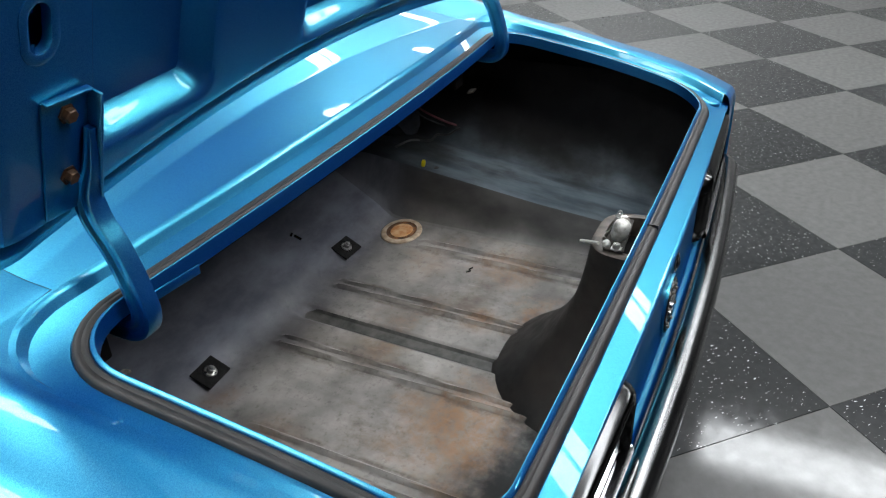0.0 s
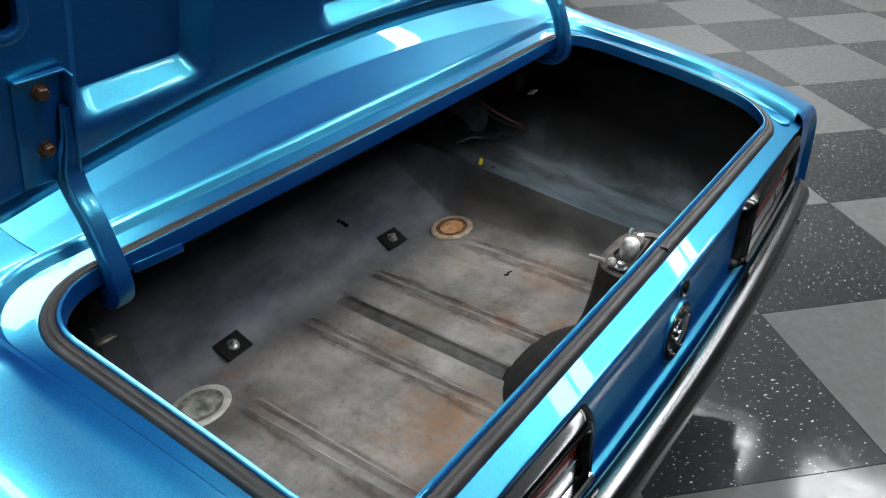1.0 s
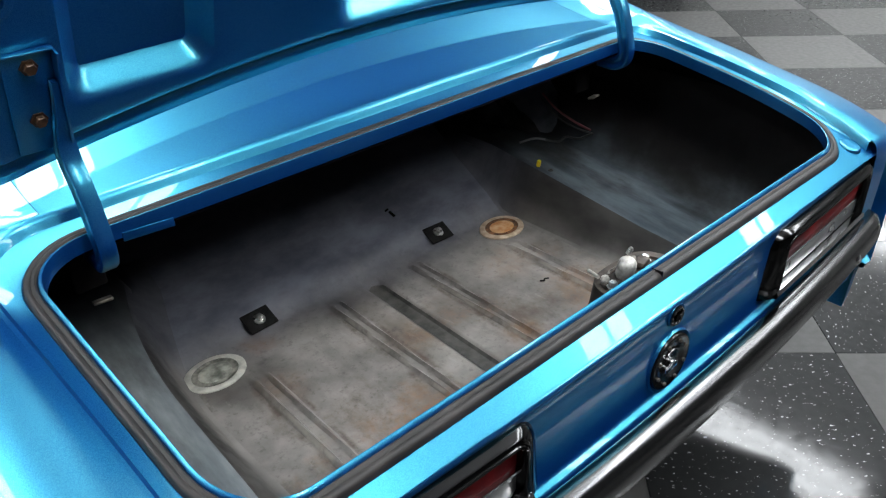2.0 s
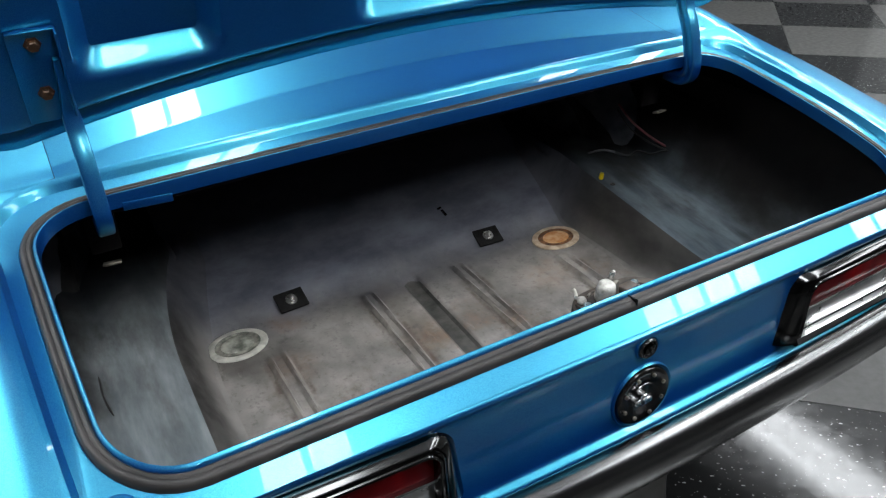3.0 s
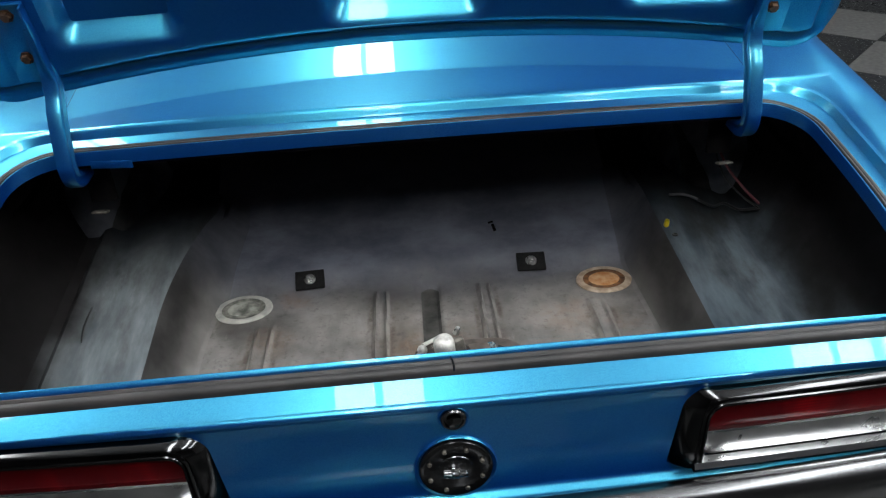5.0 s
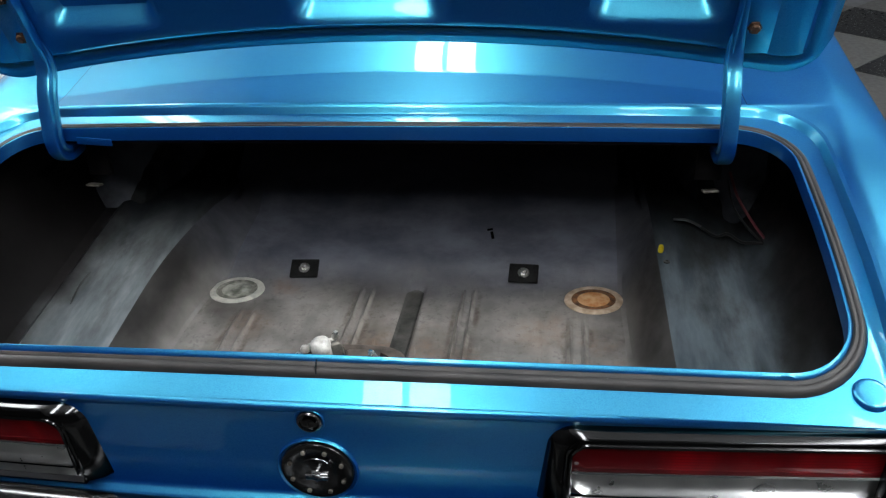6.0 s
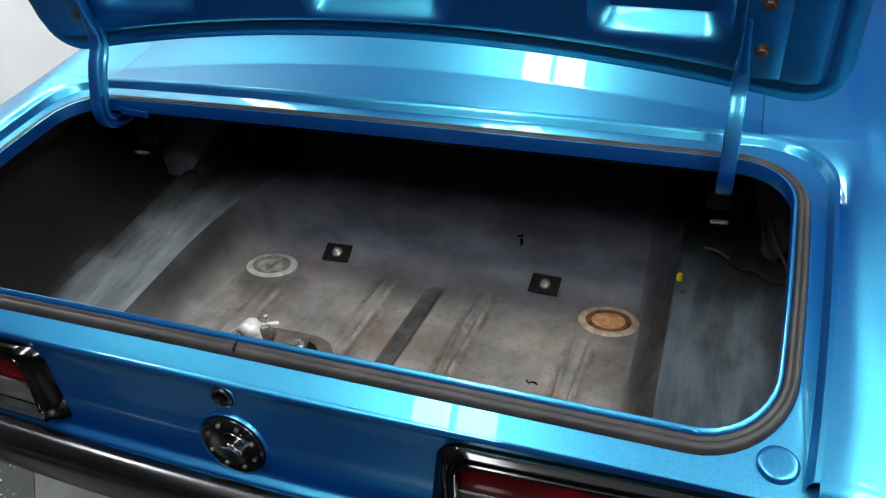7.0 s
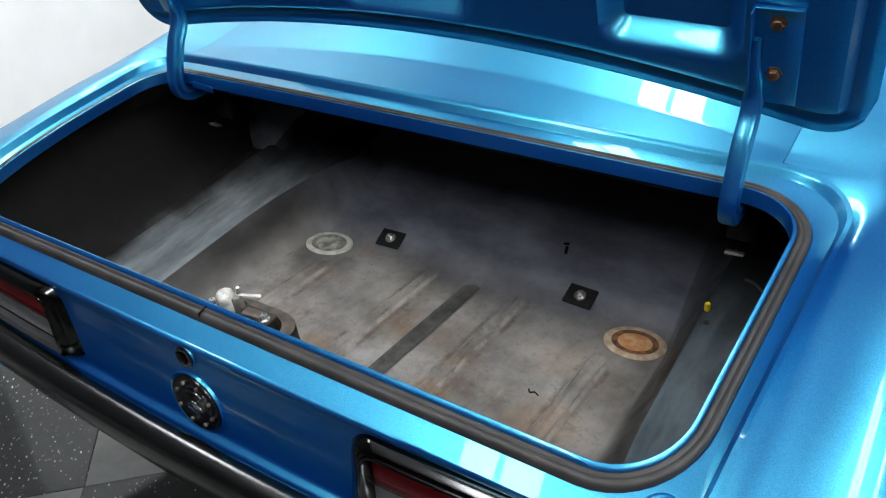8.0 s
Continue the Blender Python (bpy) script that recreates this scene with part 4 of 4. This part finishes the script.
lock = part("trunk_lock", lathe_bm([(0.0168, 0.0), (0.0168, 0.004), (0.0148, 0.006), (0.0128, 0.006), (0.0115, 0.003), (0, 0.003)], 32, pose(0.005, 0.001, 0.7125) @ face), LOCK_METAL, car, "small round trunk lock with dark bezel")
part("cylinder", lathe_bm([(0.0095, 0.003), (0.0095, 0.0075), (0.008, 0.0085), (0, 0.0085)], 24, pose(0.005, 0.001, 0.7125) @ face), DARK_CHROME, lock)
part("keyhole", box_bm((0.0022, 0.010, 0.001), pose(0.005, -0.008, 0.7125) @ face), GLOSS_BLACK, lock)
part("collar", lathe_bm([(0.0204, 0.0), (0.0199, 0.0024), (0.0193, 0.0030), (0.0186, 0.0025), (0.0166, 0.001)], 32, pose(0.005, 0.001, 0.7125) @ face), PAINT, lock)

# ---- rear bumper ----
BUMP = [(-0.022, 0.575), (-0.027, 0.584), (-0.036, 0.591), (-0.047, 0.593), (-0.058, 0.588), (-0.066, 0.577), (-0.070, 0.562), (-0.069, 0.543), (-0.063, 0.520), (-0.054, 0.500), (-0.044, 0.486), (-0.034, 0.480)]
rows = []
for x in np.linspace(-1, 1, 81):
    xx = 0.838 * x
    k = sstep(0.76, 0.838, abs(xx))
    rows.append([(xx, y * (1 - 0.8 * k) + 0.06 * xx * xx + 0.03 * k, 0.523 + (z - 0.523) * (1 - 0.25 * k)) for y, z in BUMP])
bumper = grid("rear_bumper", rows, BUMPER_CHROME, car, "slim chrome rear bumper", solid=0.004)
for s in (1, -1):
    x = 0.622
    part("bolt", lathe_bm([(0.011, -0.002), (0.011, 0.001), (0.008, 0.004), (0, 0.005)], 16, pose(s * x, BUMP[6][0] + 0.06 * x * x + 0.001, 0.556, 80, 0, s * 8)), CHROME, bumper)

# ---- cabin, front body and wheels ----
def front_side(q):
    """Front fender and door on one side, from the quarter panel to the nose."""
    rows = []
    for y in list(np.linspace(2.1, 3.44, 9)) + list(np.linspace(3.5, 4.22, 19)) + [4.3, 4.4, 4.48, 4.53, 4.55]:
        nose = sstep(4.15, 4.56, y)
        top = 0.93 - 0.04 * sstep(2.6, 4.4, y) - 0.10 * nose
        row = []
        for x, d in ((0.70, -0.004), (0.80, 0.0), (0.845, 0.006), (0.874, 0.030), (0.893, 0.095), (0.902, 0.20), (0.898, 0.31), (0.885, 0.45), (0.86, 0.60)):
            arch = ARCH_R * ARCH_R - (y - 3.86) ** 2
            low = 0.33 + math.sqrt(arch) if arch > 0 else 0.0
            row.append((q * (x + 0.03 * sstep(0.0, 0.1, d) - 0.14 * nose * nose), y, max(top - d, min(low, top - 0.1), 0.27)))
        rows.append(row if q > 0 else row[::-1])
    return grid("front_fender", rows, PAINT, car)


for s in (1, -1):
    front_side(s)
rows = []
for y in np.linspace(3.06, 4.55, 16):
    nose = sstep(4.15, 4.56, y)
    top = 0.93 - 0.04 * sstep(2.6, 4.4, y) - 0.10 * nose
    w = 0.699 - 0.14 * nose * nose
    rows.append([(w * p, y, top + 0.004 + 0.03 * (1 - p * p)) for p in np.linspace(-1, 1, 17)])
grid("hood", rows, PAINT, car)
grid("nose_panel", [[(0.72 * p, 4.55 - 0.02 * k - 0.05 * p * p, 0.82 - 0.13 * k) for p in np.linspace(-1, 1, 13)] for k in range(5)], DARK_CHROME, car, "dark front grille panel")


BELT, ROOF = 0.925, 1.30
rear_low = [(0.70 * p, 1.60 + 0.03 * p * p, deck_z(0.70 * p, 1.60 + 0.03 * p * p) - 0.004) for p in np.linspace(-1, 1, 13)]
rear_top = [(0.52 * p, 2.06, ROOF - 0.03 * p * p) for p in np.linspace(-1, 1, 13)]
grid("rear_window", [[tuple(a[i] + (b[i] - a[i]) * t + (0.03 * math.sin(math.pi * t) if i == 2 else 0) for i in range(3)) for a, b in zip(rear_low, rear_top)] for t in np.linspace(0, 1, 8)], GLASS, car, "dark tinted rear window")
front_low = [(0.68 * p, 3.08 - 0.10 * p * p, 0.955 - 0.02 * p * p) for p in np.linspace(-1, 1, 13)]
front_top = [(0.52 * p, 2.56, ROOF + 0.005 - 0.03 * p * p) for p in np.linspace(-1, 1, 13)]
grid("windshield", [[tuple(a[i] + (b[i] - a[i]) * t + (0.03 * math.sin(math.pi * t) if i == 2 else 0) for i in range(3)) for a, b in zip(front_top, front_low)] for t in np.linspace(0, 1, 8)], GLASS, car, "dark tinted windshield")
grid("roof", [[(0.522 * p, y, ROOF + 0.012 * math.sin(math.pi * (y - 2.06) / 0.50) - 0.03 * p * p) for p in np.linspace(-1, 1, 13)] for y in np.linspace(2.06, 2.56, 9)], PAINT, car)
for s in (1, -1):
    sail = [[(s * 0.70, 1.62, 0.90), (s * 0.79, 1.66, 0.90), (s * 0.815, 1.78, BELT)], [(s * 0.61, 1.84, 1.11), (s * 0.68, 1.87, 1.10), (s * 0.72, 1.92, 1.09)], [(s * 0.52, 2.06, 1.27), (s * 0.55, 2.08, 1.262), (s * 0.56, 2.10, 1.26)]]
    grid("sail_panel", sail if s < 0 else [r[::-1] for r in sail], PAINT, car, solid=0.01)
    win = []
    for t in np.linspace(0, 1, 5):
        lo, hi = 1.78 + 0.32 * t, 2.96 - 0.40 * t
        win.append([(s * (0.815 - 0.255 * t), lo + (hi - lo) * k / 8, BELT + 0.335 * t) for k in range(9)])
    grid("side_window", win if s > 0 else [r[::-1] for r in win], GLASS, car)
    rail = smooth_path([(s * 0.56, 2.10, 1.265), (s * 0.56, 2.3, 1.272), (s * 0.56, 2.55, 1.268), (s * 0.66, 2.74, 1.14), (s * 0.79, 2.98, 0.945)], 6)
    part("window_rail", tube_bm(rail, 0.018, 8), PAINT, car)
    belt = [[(s * x, y, z) for x, z in ((0.70, 0.934), (0.82, BELT), (0.86, 0.91))][::s] for y in (1.70, 1.9, 2.1, 2.6, 3.0, 3.2)]
    grid("belt_panel", belt, PAINT, car)
for s in (1, -1):
    for y in (ARCH_Y, 3.86):
        m = pose(s * 0.77, y, 0.33, 0, 90, 0)
        wheel = part("wheel", lathe_bm([(0.19, -0.10), (0.28, -0.112), (0.318, -0.10), (0.33, -0.07), (0.33, 0.07), (0.318, 0.10), (0.28, 0.112), (0.19, 0.10), (0.19, -0.10)], 48, m), TYRE, car)
        part("rim", lathe_bm([(0.192, 0.09), (0.18, 0.06), (0.16, -0.02), (0.07, 0.03), (0.0, 0.035)] if s > 0 else [(0.192, -0.09), (0.18, -0.06), (0.16, 0.02), (0.07, -0.03), (0.0, -0.035)], 40, m), CHROME, wheel)

# ---- the room ----
X0, X1, Y0, Y1 = -2.45, 9.0, -6.0, 5.4


def slab(name, lo, hi, material, label):
    c = [(a + b) / 2 for a, b in zip(lo, hi)]
    bm = box_bm([b - a for a, b in zip(lo, hi)], Matrix.Translation(c))
    me = bpy.data.meshes.new(name)
    bm.to_mesh(me)
    bm.free()
    me.materials.append(material)
    return tagged(new(name, me), label, kind="structure")


# only the front west wall is seen; other walls and the ceiling are added
slab("wall_west", (X0 - 0.15, 0.6, 0), (X0, Y1, CEIL), WALL, "plain white painted showroom wall")
# charcoal here and north, white to the east, are chosen to shape reflections
slab("wall_west_rear", (X0 - 0.15, Y0, 0), (X0, 0.6, CEIL), DARK_WALL, "unseen charcoal wall, added to keep reflections dark")
slab("wall_east", (X1, Y0, 0), (X1 + 0.15, Y1, CEIL), WALL, "plain white painted showroom wall")
slab("wall_south", (X0 - 0.15, Y0 - 0.15, 0), (X1 + 0.15, Y0, CEIL), GREY_WALL, "plain grey painted showroom wall")
slab("wall_north", (X0 - 0.15, Y1, 0), (X1 + 0.15, Y1 + 0.15, CEIL), DARK_WALL, "unseen charcoal wall, added to keep reflections dark")
slab("ceiling", (X0 - 0.15, Y0 - 0.15, CEIL), (X1 + 0.15, Y1 + 0.15, CEIL + 0.1), CEILING, "plain grey painted showroom ceiling")


def ceiling_light(x, y):
    """Suspended two-tube fixture that shines down and up."""
    ob = tagged(new("ceiling_light"), "suspended white two-tube fluorescent ceiling light, lit", "ceiling light", "ceiling lights")
    ob.location = (x, y, HANG)
    part("spine", box_bm((0.034, 2.46, 0.07), pose(0, 0, -0.075), 0.004), WALL, ob)
    for dy in (-1.225, 1.225):
        part("end_cap", box_bm((0.40, 0.016, 0.064), pose(0, dy, -0.083), 0.004), WALL, ob)
        part("hanger_rod", tube_bm([(0, dy * 0.8, -0.05), (0, dy * 0.8, CEIL - HANG)], 0.005, 8), STEEL, ob)
    for dx in (-0.105, 0.105):
        part("diffuser", box_bm((0.17, 2.42, 0.050), pose(dx, 0, -0.083), 0.02), DIFFUSER, ob)
    return ob


first = ceiling_light(-0.2, -1.2)
# (2.3, 0.75) and (7.4, 2.6) are added to brighten quarter panel and east wall
for x, y in ((-0.2, 2.15), (1.85, -1.2), (3.65, -1.2), (3.65, 1.6), (2.3, 0.75), (-1.95, 1.2), (7.4, 2.6)):
    copy_thing(first, Matrix.Translation((x, y, HANG)))

# ---- floor: two-foot vinyl tiles laid diagonally to the car ----
floor = slab("floor", (X0 - 0.15, Y0 - 0.15, -0.12), (X1 + 0.15, Y1 + 0.15, -0.004), GREY_WALL, "checkered black and grey vinyl tile floor")
E1, E2 = Vector((0.4322, 0.4322, 0)), Vector((0.4322, -0.4322, 0))
ORIGIN = Vector((0.634, -0.366, 0))


def tile_mesh(name, material):
    a = 0.6112 / 2 - 0.0006
    bm = bmesh.new()
    top = [bm.verts.new((sx * (a - 0.0007), sy * (a - 0.0007), 0)) for sx, sy in ((1, 1), (-1, 1), (-1, -1), (1, -1))]
    low = [bm.verts.new((sx * a, sy * a, -0.004)) for sx, sy in ((1, 1), (-1, 1), (-1, -1), (1, -1))]
    bm.faces.new(top)
    for i in range(4):
        bm.faces.new((top[i], low[i], low[(i + 1) % 4], top[(i + 1) % 4]))
    me = bpy.data.meshes.new(name)
    bm.to_mesh(me)
    bm.free()
    me.materials.append(material)
    return me


MESH = {0: tile_mesh("grey_tile", TILE_LIGHT), 1: tile_mesh("black_tile", TILE_DARK)}
cells = []
for i in range(-40, 41):
    for j in range(-40, 41):
        c = ORIGIN + E1 * (i + 0.5) + E2 * (j + 0.5)
        if X0 + 0.43 < c.x < X1 - 0.43 and Y0 + 0.43 < c.y < Y1 - 0.43:
            cells.append(((c - Vector((1.5, 1.0, 0))).length, c, (i + j) % 2))
cells.sort(key=lambda t: t[0])
for n, (_, c, kind) in enumerate(cells[:300]):
    ob = new("tile", MESH[kind])
    ob.parent = floor
    ob.location = c
    ob.rotation_euler = (0, 0, radians(45 + 90 * random.randrange(4)))
for kind in (0, 1):
    verts, faces = [], []
    for _, c, k in cells[300:]:
        if k == kind:
            b = len(verts)
            verts += [tuple(c + d * 0.999) for d in (0.5 * (E1 + E2), 0.5 * (E1 - E2), -0.5 * (E1 + E2), 0.5 * (E2 - E1))]
            faces.append((b, b + 1, b + 2, b + 3))
    ob = mesh_ob("far_tiles", verts, faces, (TILE_LIGHT, TILE_DARK)[kind], floor, smooth=False)
    tagged(ob, kind="stuff")
